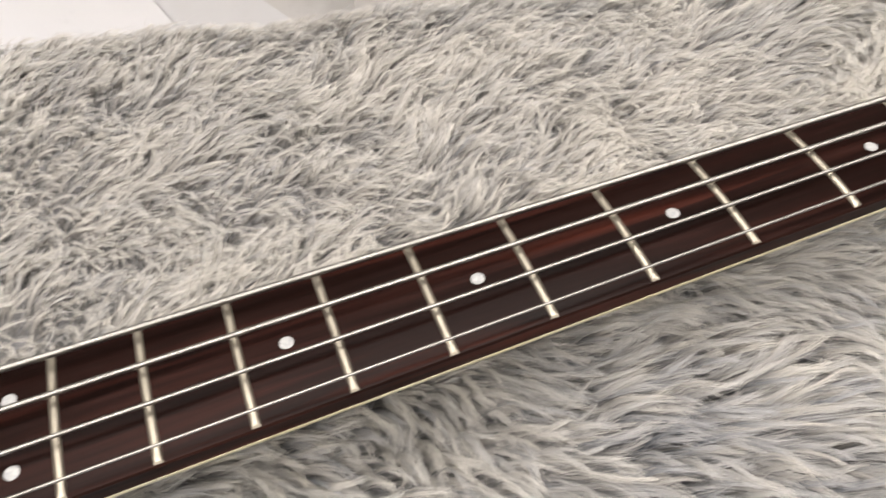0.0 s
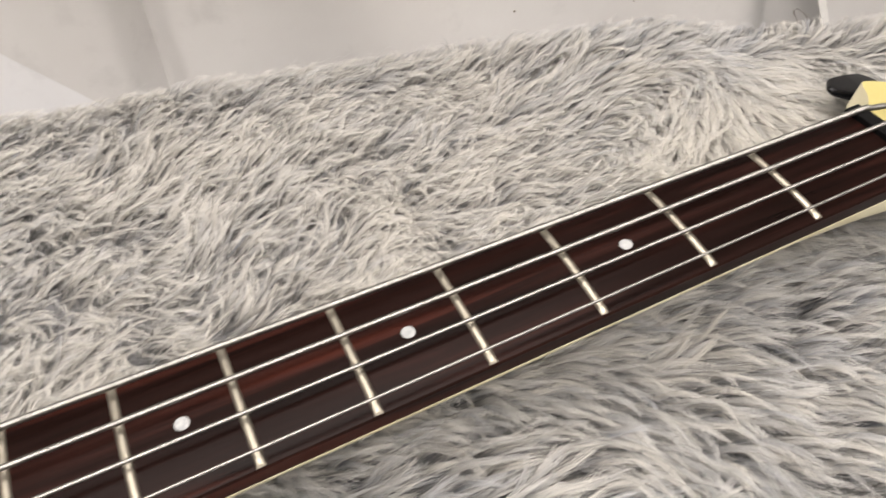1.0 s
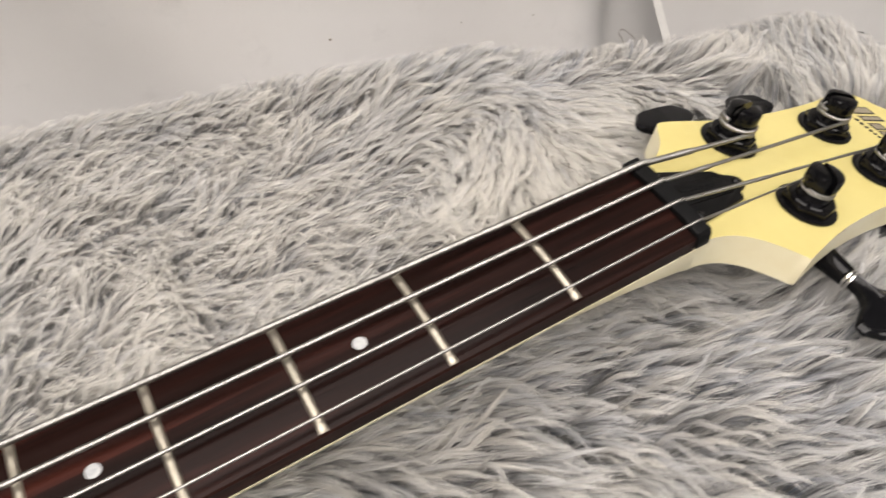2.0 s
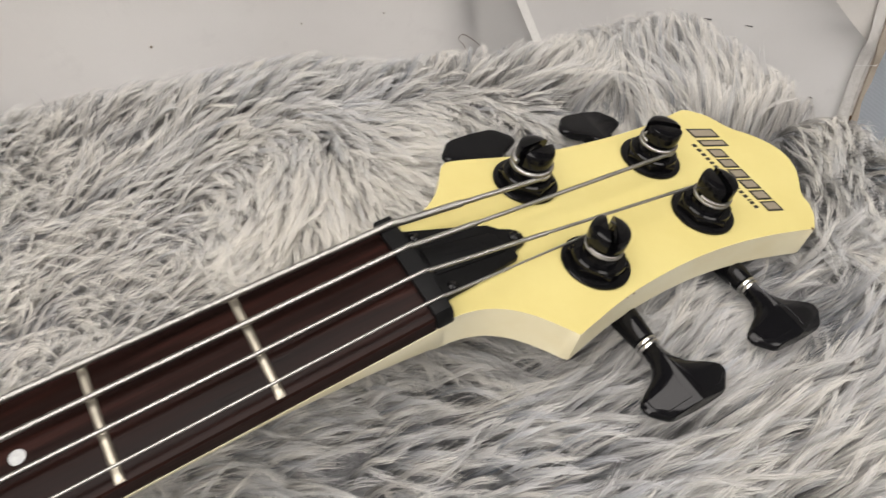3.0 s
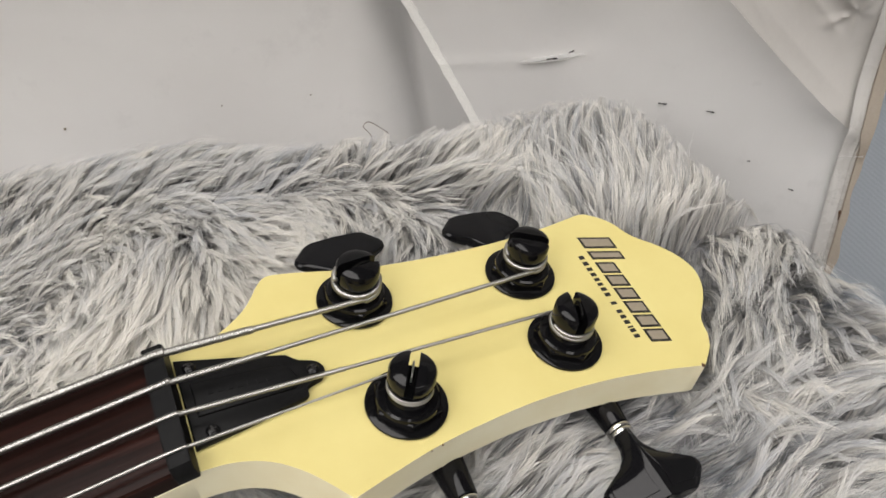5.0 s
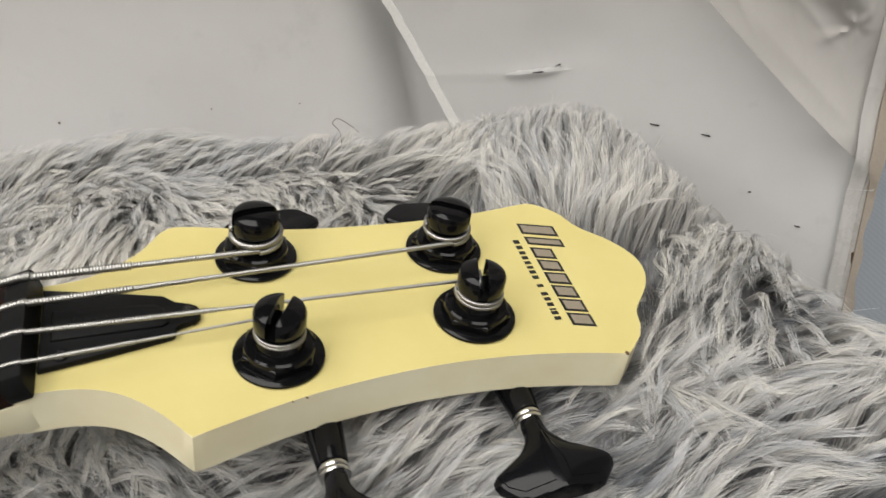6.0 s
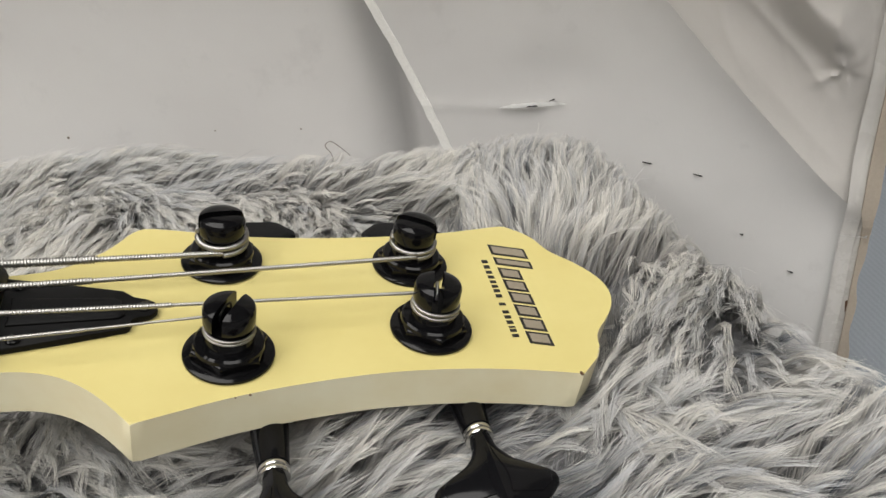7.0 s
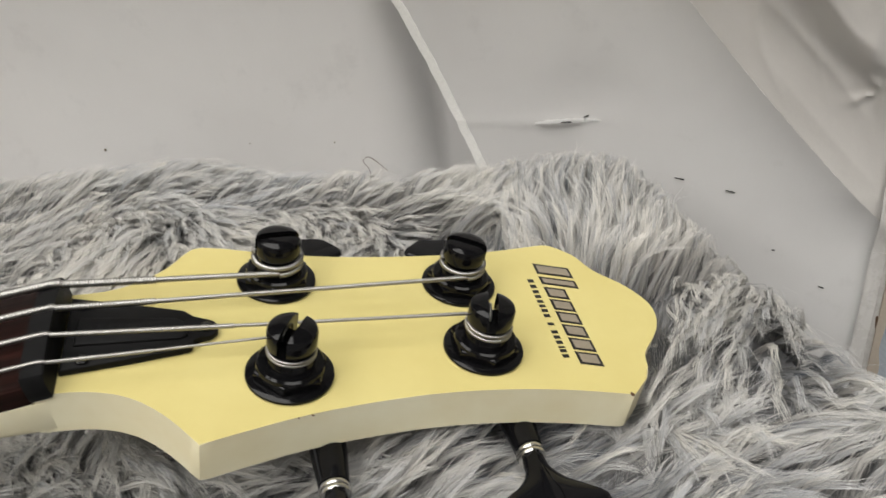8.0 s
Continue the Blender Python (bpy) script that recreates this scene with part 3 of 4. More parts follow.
def cover():
    out = [(0.0060, -0.0134), (0.0220, -0.0099), (0.0366, -0.0067), (0.0375, -0.0058), (0.0375, -0.0027), (0.0402, -0.0024), (0.0425, -0.0016), (0.0439, 0.0002), (0.0441, 0.0022), (0.0433, 0.0042), (0.0416, 0.0054), (0.0397, 0.0058), (0.0376, 0.0060), (0.0352, 0.0096), (0.0240, 0.0122), (0.0060, 0.0168)]
    bm = slab([(hu(x), y) for x, y in out], 0.0, 0.0021, 0.0005)
    bm.transform(HEAD)
    plate = part("truss_rod_cover", bm, PLASTIC, bass, "black plastic truss rod cover", smooth=35)
    bm = slab([(hu(x), y) for x, y in ((0.0085, -0.0042), (0.0345, -0.0030), (0.0362, -0.0016), (0.0350, 0.0046), (0.0330, 0.0060), (0.0085, 0.0072))], 0.0018, 0.0027, 0.0006)
    bm.transform(HEAD)
    part("raised_panel", bm, PLASTIC, plate, smooth=35)
    for i in range(7):
        bm = box(-0.0007, 0.0007, -0.0008, 0.0008, 0, 0.0002)
        bm.transform(HEAD @ pose(hu(0.013 + 0.0026 * i), 0.0028 - 0.0001 * i, 0.0027))
        part("embossed_bar", bm, PLASTIC, plate)
    for x, y in ((0.0408, 0.0017), (0.0110, -0.0096), (0.0095, 0.0125)):
        bm = turned([(0.0019, 0), (0.0019, 0.0005), (0.0013, 0.0011), (0, 0.0013)], 20)
        bm.transform(HEAD @ pose(hu(x), y, 0.0021))
        screw = part("screw", bm, BLACK, plate, smooth=40)
        for a in (20, 110):
            bm = box(-0.0011, 0.0011, -0.0002, 0.0002, 0, 0.0002)
            bm.transform(HEAD @ pose(hu(x), y, 0.0032, 0, 0, a))
            part("slot", bm, INK, screw)


def logo():
    """The maker's mark as plain slanted shapes, taupe with a black border, and the line beneath as bars."""
    base = HEAD @ Matrix.Translation((hu(0.1500), 0.0035, 0.00005))
    # local: a runs down the head's width (towards -v), b towards the tip
    turn = Matrix(((-0.04, 0.999, 0, 0), (-0.999, -0.04, 0, 0), (0, 0, 1, 0), (0, 0, 0, 1)))

    def shape(points, grow, z):
        pts = [Vector(p) for p in points]
        out = []
        for i, p in enumerate(pts):
            e1, e2 = (p - pts[i - 1]).normalized(), (pts[(i + 1) % len(pts)] - p).normalized()
            n1, n2 = Vector((e1.y, -e1.x)), Vector((e2.y, -e2.x))
            d = (n1 + n2)
            d = d / max(0.6, d.length_squared / 2)
            out.append(tuple(p + d * grow))
        return slab(out, z, z + 0.00006)

    def bar(a, b0, b1, w, lean=0.22):
        """A slanted upright from b0 to b1."""
        return [(a + lean * b0, b0), (a + w + lean * b0, b0), (a + w + lean * b1, b1), (a + lean * b1, b1)]

    low, mid, high = -0.0050, 0.0014, 0.0066
    # eight plain slanted blocks of one kind, the first two taller
    strokes = [bar(-0.0262, low, high, 0.0050), bar(-0.0188, low, high, 0.0034)]
    strokes += [bar(-0.0130 + 0.0064 * k, low, mid, 0.0047) for k in range(6)]
    for pts in strokes:
        bm = shape(pts, 0.00042, 0.0)
        bm.transform(base @ turn)
        edge = part("logo_border", bm, INK, bass, "black border of the printed mark")
        bm = shape(pts, -0.00048, 0.0001)
        bm.transform(base @ turn)
        part("logo_fill", bm, TAUPE, edge, "taupe fill of the printed mark")
    a = -0.0187
    for w in (0.0030, 0.0030, 0.0026, 0.0026, 0.0024, 0.0022, 0.0026, 0.0026):
        bm = slab([(a, -0.0100), (a + w * 0.6, -0.0100), (a + w * 0.6, -0.0079), (a, -0.0079)], 0.0, 0.00008)
        bm.transform(base @ turn)
        part("printed_bar", bm, INK, bass, "black printed bar")
        a += w
    a += 0.0016
    for w in (0.0022,):
        bm = slab([(a, -0.0100), (a + w * 0.6, -0.0100), (a + w * 0.6, -0.0079), (a, -0.0079)], 0.0, 0.00008)
        bm.transform(base @ turn)
        part("printed_bar", bm, INK, bass, "black printed bar")
        a += w
    a += 0.0016
    for w in (0.0024, 0.0024, 0.0026, 0.0012, 0.0024, 0.0024):
        bm = slab([(a, -0.0100), (a + w * 0.6, -0.0100), (a + w * 0.6, -0.0079), (a, -0.0079)], 0.0, 0.00008)
        bm.transform(base @ turn)
        part("printed_bar", bm, INK, bass, "black printed bar")
        a += w


POSTS = {"E": (0.0613, 0.0253, 1, 8), "A": (0.1172, 0.0208, 1, 150), "D": (0.1168, -0.0103, -1, 75), "G": (0.0617, -0.0167, -1, 60)}
WRAP_N = 0.0088
POST_R = 0.0060
KEY_OUT = {"E": -0.0055, "A": -0.0025, "D": 0.0, "G": 0.0}
KEY_ROLL = {"E": 176, "A": 184, "D": 6, "G": 10}


KEY_HALF = [(0.0030, 0.0), (0.0034, 0.0040), (0.0048, 0.0070), (0.0078, 0.0100), (0.0130, 0.0128), (0.0160, 0.0146), (0.0170, 0.0158), (0.0172, 0.0176), (0.0166, 0.0192), (0.0128, 0.0232), (0.0118, 0.0240), (0.0105, 0.0244), (0.0050, 0.0246), (0.0, 0.0246)]


def key_ridge(y):
    return 0.0036 - 0.0006 * max(0.0, 1 - y / 0.012)


def key_height(f, y):
    return key_ridge(y) * (1 - f) * 0.95 + 0.0017 * math.sqrt(max(0.0, 1 - f ** 14))


def key_panel(side):
    """A thin raised panel on one facet of the key, with a step all round."""
    ys = [0.0062, 0.0070, 0.0085, 0.0100, 0.0115, 0.0128, 0.0146, 0.0160, 0.0176, 0.0192, 0.0208, 0.0220]
    edge = [(x, y) for x, y in KEY_HALF[:10]]
    bm = bmesh.new()
    tops, lows = [], []
    for y in ys:
        w = np.interp(y, [p[1] for p in edge], [p[0] for p in edge])
        far = 0.86 if y < 0.0195 else 0.86 - 0.10 * (y - 0.0195) / 0.0025
        a, b = [], []
        for k in range(7):
            f = 0.15 + (far - 0.15) * k / 6
            a.append(bm.verts.new((side * w * f, y, key_height(f, y) + 0.00028)))
            b.append(bm.verts.new((side * w * f, y, key_height(f, y) - 0.0006)))
        tops.append(a)
        lows.append(b)
    n = len(ys)
    for j in range(n - 1):
        for k in range(6):
            bm.faces.new((tops[j][k], tops[j][k + 1], tops[j + 1][k + 1], tops[j + 1][k]))
        for k in (0, 6):
            bm.faces.new((tops[j][k], tops[j + 1][k], lows[j + 1][k], lows[j][k]))
    for j in (0, n - 1):
        for k in range(6):
            bm.faces.new((tops[j][k], tops[j][k + 1], lows[j][k + 1], lows[j][k]))
    bmesh.ops.recalc_face_normals(bm, faces=bm.faces[:])
    bmesh.ops.bevel(bm, geom=[e for e in bm.edges if e.calc_face_angle(0) > 0.9], offset=0.00015, segments=1, affect="EDGES")
    return bm


def key_mesh():
    """A winged key: two lobes that meet in a raised ridge on one face, flat on the other. It grows along +y from its stem."""
    half = KEY_HALF
    bm = bmesh.new()
    fracs = [0, 0.05, 0.13, 0.16, 0.45, 0.78, 0.82, 0.92, 0.98, 1.0]
    for side in (1, -1):
        for up in (1, -1):
            grid = []
            for x, y in half:
                line = []
                ridge = key_ridge(y)
                for f in fracs:
                    h = (ridge * (1 - f) * 0.95 if up > 0 else 0.0004 * (1 - f)) + 0.0017 * math.sqrt(max(0.0, 1 - f ** 14))
                    line.append(bm.verts.new((side * x * f, y if f < 1 else y, up * h)))
                grid.append(line)
            for a, b in zip(grid, grid[1:]):
                for k in range(len(fracs) - 1):
                    q = (a[k], a[k + 1], b[k + 1], b[k])
                    bm.faces.new(q if side * up > 0 else q[::-1])
    bmesh.ops.remove_doubles(bm, verts=bm.verts[:], dist=1e-5)
    hole = [e for e in bm.edges if len(e.link_faces) == 1]
    bmesh.ops.holes_fill(bm, edges=hole)
    bmesh.ops.dissolve_degenerate(bm, edges=bm.edges[:], dist=1e-6)
    bmesh.ops.recalc_face_normals(bm, faces=bm.faces[:])
    return bm


def tuner(name, string_r):
    px, py, side, slot = POSTS[name]
    at = HEAD @ pose(hu(px), py, 0)
    t = empty("tuner", None, bass)
    t["label"] = "black tuning machine with slotted post and winged key"
    bm = turned([(0.0, 0), (0.0118, 0), (0.0121, 0.0004), (0.0120, 0.0010), (0.0110, 0.0014), (0.0090, 0.0015), (0, 0.0015)], 56)
    bm.transform(at)
    part("washer", bm, BLACK, t, smooth=35)
    # hexagon nut with a turned collar on top
    hexa = [(0.0104 * math.cos(math.radians(60 * k + 15 + slot)), 0.0104 * math.sin(math.radians(60 * k + 15 + slot))) for k in range(6)]
    bm = slab(hexa, 0.0013, 0.0040, 0.0006)
    bm.transform(at)
    part("hexagon_nut", bm, BLACK, t, smooth=20)
    bm = turned([(0.0094, 0.0038), (0.0092, 0.0048), (0.0086, 0.0053), (0.0070, 0.0054), (0.0, 0.0054)], 48)
    bm.transform(at)
    part("collar", bm, BLACK, t, smooth=35)
    # post with a waist, and two half caps either side of the slot
    bm = turned([(0.0066, 0.0052), (0.0064, 0.0064), (0.0058, 0.0076), (0.0056, 0.0090), (0.0058, 0.0106), (0.0, 0.0106)], 40)
    bm.transform(at)
    part("post", bm, BLACK, t, smooth=35)
    for s in (1, -1):
        seg, prof = 22, [(0.0058, 0.0104), (0.0066, 0.0110), (0.0068, 0.0117), (0.0068, 0.0156), (0.0064, 0.0164), (0.0052, 0.0170), (0.0036, 0.0173)]
        gap = 0.0014
        bm = bmesh.new()
        rings = []
        for r, z in prof:
            a0 = math.asin(gap / r)
            rings.append([bm.verts.new((r * math.cos(a0 + (math.pi - 2 * a0) * k / seg), s * r * math.sin(a0 + (math.pi - 2 * a0) * k / seg), z)) for k in range(seg + 1)])
        for a, b in zip(rings, rings[1:]):
            for k in range(seg):
                bm.faces.new((a[k], a[k + 1], b[k + 1], b[k]))
            bm.faces.new((a[seg], a[0], b[0], b[seg]))
        bm.faces.new(rings[0])
        bm.faces.new(rings[-1])
        bmesh.ops.recalc_face_normals(bm, faces=bm.faces[:])
        bm.transform(at @ pose(0, 0, 0, 0, 0, slot))
        part("slotted_cap", bm, BLACK, t, smooth=35)
    # wraps of string on the waist
    turns, n, pts = 1.75, 110, []
    for k in range(n + 1):
        f = k / n
        a = -side * math.pi / 2 + side * 2 * math.pi * turns * f
        r = POST_R + string_r * 0.75
        pts.append(at @ Vector((r * math.cos(a), r * math.sin(a), WRAP_N + (2.0 * string_r * turns) * (f - 0.4) * 0.9)))
    ribs = resample(pts, 0.00026)
    rr = [string_r * (0.77 if i % 3 else 0.54) for i in range(len(ribs))]
    part("string_wrap", tube(ribs, rr, 8), STEEL, t, "wound steel string round the post", smooth=175)
    # the string's end, bent down into the slot
    a0 = radians(slot)
    way = Vector((math.cos(a0), math.sin(a0), 0))
    tail = [way * 0.0064 + Vector((0, 0, WRAP_N + 0.0012)), way * 0.0060 + Vector((0, 0, 0.0122)), way * 0.0034 + Vector((0, 0, 0.0130)), way * 0.0006 + Vector((0, 0, 0.0122)), Vector((0, 0, 0.0106))]
    ribs = resample(smooth_line([at @ p for p in tail], 8), 0.00026)
    part("string_end", tube(ribs, [string_r * (0.62 if i % 3 else 0.45) for i in range(len(ribs))], 8), STEEL, t, "string end bent into the slot", smooth=175)
    # key, its stem and its bright ring, below the head
    keyat = at @ pose(0.0102, side * KEY_OUT[name], -0.0178 - (0.0012 if side > 0 else 0)) @ pose(0, 0, 0, 0, 0, 0 if side > 0 else 180)
    bm = box(-0.0125, 0.0085, -0.011, 0.011, -0.0135, -0.0135 + 0.001, 0.0003)
    bm.transform(at @ pose(0.004, 0, -0.0008))
    part("back_plate", bm, BLACK, t)
    bm = turned([(0.0052, 0.004), (0.0052, 0.013), (0.0047, 0.0190), (0.0042, 0.0245), (0.0034, 0.0250), (0.0034, 0.0252)], 28)
    bmesh.ops.holes_fill(bm, edges=bm.edges[:])
    bm.transform(keyat @ pose(0, 0, 0, -90, 0, 0))
    part("stem", bm, BLACK_KEY, t, smooth=40)
    for k in range(2):
        bm = turned([(0.0030, 0.0), (0.0041, 0.0002), (0.0043, 0.0008), (0.0041, 0.0014), (0.0030, 0.0016)], 28)
        bm.transform(keyat @ pose(0, 0.0250 + 0.0017 * k, 0, -90, 0, 0))
        part("key_ring", bm, CHROME, t, "bright metal ring", smooth=40)
    bm = key_mesh()
    bm.transform(keyat @ pose(0, 0.0280, 0, 0, KEY_ROLL[name], 0))
    key = part("key", bm, BLACK_KEY, t, "glossy black winged key", smooth=13)
    for wing in (1, -1):
        bm = key_panel(wing)
        bm.transform(keyat @ pose(0, 0.0280, 0, 0, KEY_ROLL[name], 0))
        part("panel", bm, BLACK_KEY, key, smooth=20)


STRINGS = {"E": (0.0153, 0.0208, 0.00128), "A": (0.0051, 0.0062, 0.00102), "D": (-0.0053, -0.0084, 0.00080), "G": (-0.0156, -0.0230, 0.00056)}


def bass_string(name):
    y0, y1, r = STRINGS[name]
    px, py, side, slot = POSTS[name]
    tangent = HEAD @ Vector((hu(px), py - side * (POST_R + r * 0.75), WRAP_N - 0.7 * r))
    nut_z = 0.0028 + r
    pts = [(BOARD_END, y0 + (y1 - y0) * 0.606 / 0.42, 0.0062 + r), (-0.42, y1, 0.0052 + r), (-0.20, y0 + (y1 - y0) * 0.20 / 0.42, 0.0040 + r), (-0.004, y0, nut_z), (0.0035, y0, nut_z - 0.0001)]
    bend = smooth_line([pts[-1], (0.0060, y0 + (tangent.y - y0) * 0.035, nut_z - 0.0006), tuple(Vector(pts[-1]).lerp(tangent, 0.1) - Vector((0, 0, 0.0002))), tuple(tangent)], 8)
    line = resample([Vector(p) for p in pts[:-1]] + bend, 0.00027)
    radii = []
    for i, p in enumerate(line):
        thin = 0.75 if p[0] > (0.030 if name != "D" else 0.05) else 1.0
        radii.append(r * thin * (1.02 if i % 3 else 0.70))
    part("string", tube(line, radii, 8), STEEL, bass, "wound steel bass string", smooth=175)


fingerboard()
neck()
frets()
inlays()
nut()
headstock()
cover()
logo()
for name in ("E", "A", "D", "G"):
    bass_string(name)
    tuner(name, STRINGS[name][2])

# ---------------------------------------------------------------- fur throw


def value_noise(x, y, scale, seed):
    """Smooth noise in -1..1 over arrays."""
    table = np.random.default_rng(seed).uniform(-1, 1, (64, 64))
    u, v = x * scale + 31.7, y * scale + 17.3
    i, j = np.floor(u).astype(int), np.floor(v).astype(int)
    f, g = u - i, v - j
    f, g = f * f * (3 - 2 * f), g * g * (3 - 2 * g)
    a, b = table[i % 64, j % 64], table[(i + 1) % 64, j % 64]
    c, d = table[i % 64, (j + 1) % 64], table[(i + 1) % 64, (j + 1) % 64]
    return (a * (1 - f) + b * f) * (1 - g) + (c * (1 - f) + d * f) * g


def outside(x, y):
    """How far a plan point lies beyond the rim over which the throw falls."""
    far = (x + 0.438) * 0.285 + (y - 0.291) * 0.957 + 0.006 - 0.024 * np.clip((0.12 - x) / 0.15, 0, 1) + 0.016 * np.clip((-0.12 - x) / 0.2, 0, 1)
    end = x - (0.199 + np.where(y < 0.02, (0.02 - y) * 0.30, 0.0) + 0.009 * np.exp(-((y - 0.016) / 0.024) ** 2))
    k = 0.022
    h = np.clip(0.5 + 0.5 * (far - end) / k, 0, 1)
    d = end * (1 - h) + far * h + k * h * (1 - h)
    return np.maximum(d, np.maximum(-0.36 - y, -0.80 - x))


def base_z(x, y):
    d = outside(x, y)
    t = np.clip(d + 0.012, 0, None)
    drop = np.where(t < 0.03, t * t / 0.06, 0.015 + (t - 0.03) * 3.2)
    z = -0.069 + 0.004 * np.clip((0.05 - x) / 0.05, 0, 1) + 0.004 * value_noise(x, y, 9, 1) + 0.011 * np.exp(-((x - 0.003) ** 2 + (y - 0.100) ** 2) / 0.0011) + 0.004 * np.exp(-((x - 0.165) / 0.05) ** 2 - ((y - 0.085) / 0.035) ** 2)
    return np.maximum(z - drop, FLOOR_Z + 0.004)


def head_under(x):
    """Height of the underside of the head."""
    return HEAD_Z - TAN * x - HEAD_THICK / COS


def backing():
    xs, ys = np.linspace(-0.95, 0.50, 146), np.linspace(-0.50, 0.48, 99)
    X, Y = np.meshgrid(xs, ys)
    d = outside(X, Y)
    # pull the hanging part in, so that it falls steeply
    Z = base_z(X, Y)
    bm = bmesh.new()
    keep = d < 0.13
    grid = {}
    for j in range(len(ys)):
        for i in range(len(xs)):
            if keep[j, i]:
                grid[i, j] = bm.verts.new((X[j, i], Y[j, i], Z[j, i] - 0.004))
    for (i, j) in list(grid):
        q = [(i, j), (i + 1, j), (i + 1, j + 1), (i, j + 1)]
        if all(k in grid for k in q):
            bm.faces.new([grid[k] for k in q])
    return bm


# stretches of the pile: centre, reach, bearing in degrees and weight
LAY_BACK = [
    (-0.30, 0.16, 0.22, 0.14, -20, 1.0), (-0.10, 0.17, 0.15, 0.08, -8, 1.3), (-0.01, 0.085, 0.035, 0.04, -80, 0.6),
    (0.060, 0.118, 0.022, 0.026, -97, 1.4), (0.095, 0.090, 0.020, 0.024, -103, 1.4), (0.080, 0.138, 0.040, 0.014, 85, 1.8),
    (0.116, 0.098, 0.013, 0.024, -25, 2.2), (0.110, 0.128, 0.022, 0.012, 40, 1.4), (0.140, 0.100, 0.028, 0.030, 80, 2.0), (0.160, 0.065, 0.030, 0.030, 55, 2.0), (0.200, 0.042, 0.026, 0.018, 55, 2.2),
]
LAY_FRONT = [
    (0.203, -0.006, 0.026, 0.024, -122, 3.0), (0.182, -0.024, 0.018, 0.016, -125, 2.2), (0.227, -0.022, 0.014, 0.012, 8, 2.0),
    (0.206, -0.042, 0.016, 0.010, -75, 1.6), (0.215, -0.058, 0.022, 0.016, 30, 1.6), (0.170, -0.058, 0.040, 0.020, -8, 1.4),
    (0.135, -0.045, 0.030, 0.020, 8, 1.2), (0.07, -0.060, 0.060, 0.040, -4, 1.3), (-0.05, -0.07, 0.08, 0.05, -28, 1.2),
    (-0.15, -0.015, 0.06, 0.02, -25, 0.9), (-0.22, -0.07, 0.14, 0.06, -48, 1.3), (-0.28, 0.0, 0.05, 0.02, -75, 0.8),
]


def pile(count, per, seed):
    """Tufts of fur: each is a sheaf of fine strands that follow one curl."""
    r = np.random.default_rng(seed)
    # roots: dense along the bass, thinner beyond
    n1 = int(count * 0.95)
    n2 = int(count * 0.91)
    n3, n4 = int(count * 0.36), int(count * 0.20)
    cx = np.concatenate([r.uniform(-0.47, 0.28, n2), r.normal(0.0, 0.030, n1 - n2), r.uniform(-0.84, 0.42, count - n1), r.uniform(-0.47, 0.03, n3), r.uniform(0.02, 0.25, n4)])
    cy = np.concatenate([r.uniform(-0.13, 0.31, n2), r.normal(0.100, 0.022, n1 - n2), r.uniform(-0.40, 0.42, count - n1), r.uniform(-0.005, 0.31, n3), r.uniform(0.0, 0.19, n4)])
    ok = (outside(cx, cy) < 0.055) & ((np.arange(count + n3 + n4) >= n1) | (cy > np.maximum(-0.135, -0.03 - 0.4 * (cx + 0.447))))
    cx, cy = cx[ok], cy[ok]
    n = len(cx)
    # lay of the pile: a mean direction for each stretch, bent by swirls
    sx, sy = np.full(n, 0.0), np.full(n, 0.0)
    for px, py, rx, ry, deg, weight in LAY_BACK + LAY_FRONT:
        g = weight * np.exp(-(((cx - px) / rx) ** 2 + ((cy - py) / ry) ** 2))
        sx, sy = sx + g * math.cos(radians(deg)), sy + g * math.sin(radians(deg))
    # the tuft behind the nut fans out from its crest
    tuft = np.exp(-((cx - 0.0) / 0.045) ** 2 - ((cy - 0.083) / 0.034) ** 2)
    fan = np.hypot(cx - 0.003, cy - 0.145) + 1e-6
    sx, sy = sx + 3.0 * tuft * (cx - 0.003) / fan, sy + 3.0 * tuft * (cy - 0.145) / fan
    # the far left stretch is short and tousled, the rest long and combed
    tousled = np.clip((0.0 - cx) / 0.10, 0, 1) * np.clip((cy + 0.0) / 0.03, 0, 1)
    swirl = np.where(cy < 0, np.where(cx > 0.02, 0.35, 0.45), 0.50) + 0.15 * tousled * (1 - tuft)
    # beyond the tip of the head the pile falls plainly towards the front
    fall = np.exp(-((cx - 0.200) / 0.045) ** 2 - ((cy - 0.01) / 0.065) ** 2)
    swirl = swirl * (1 - 0.5 * tuft) * (1 - 0.7 * fall)
    ang = np.arctan2(sy, sx) + swirl * (0.5 * value_noise(cx, cy, 14, 3) + 0.5 * value_noise(cx, cy, 34, 4)) + tousled * 0.35 * value_noise(cx, cy, 80, 5)
    rim = np.clip((outside(cx, cy) + 0.04) / 0.05, 0, 1)
    gx, gy = outside(cx + 1e-3, cy) - outside(cx - 1e-3, cy), outside(cx, cy + 1e-3) - outside(cx, cy - 1e-3)
    ang = ang + r.normal(0, 1, n) * (0.10 + 0.20 * tousled) + (0.20 + 0.45 * tousled) * value_noise(cx, cy, 95, 31)
    dx, dy = np.cos(ang), np.sin(ang)
    turn = rim * np.where(cx < 0.06, 0.22, 0.08)
    dx, dy = dx * (1 - turn) + gx / 2e-3 * turn, dy * (1 - turn) + gy / 2e-3 * turn
    A0 = np.arctan2(dy, dx)
    L = r.uniform(0.024, 0.042, n) * (1 - 0.30 * tousled) * (1 + 0.25 * value_noise(cx, cy, 20, 8))
    H = r.uniform(0.007, 0.020, n) * (1 - 0.25 * tousled * (1 - tuft)) * (1 + 0.2 * value_noise(cx, cy, 24, 9))
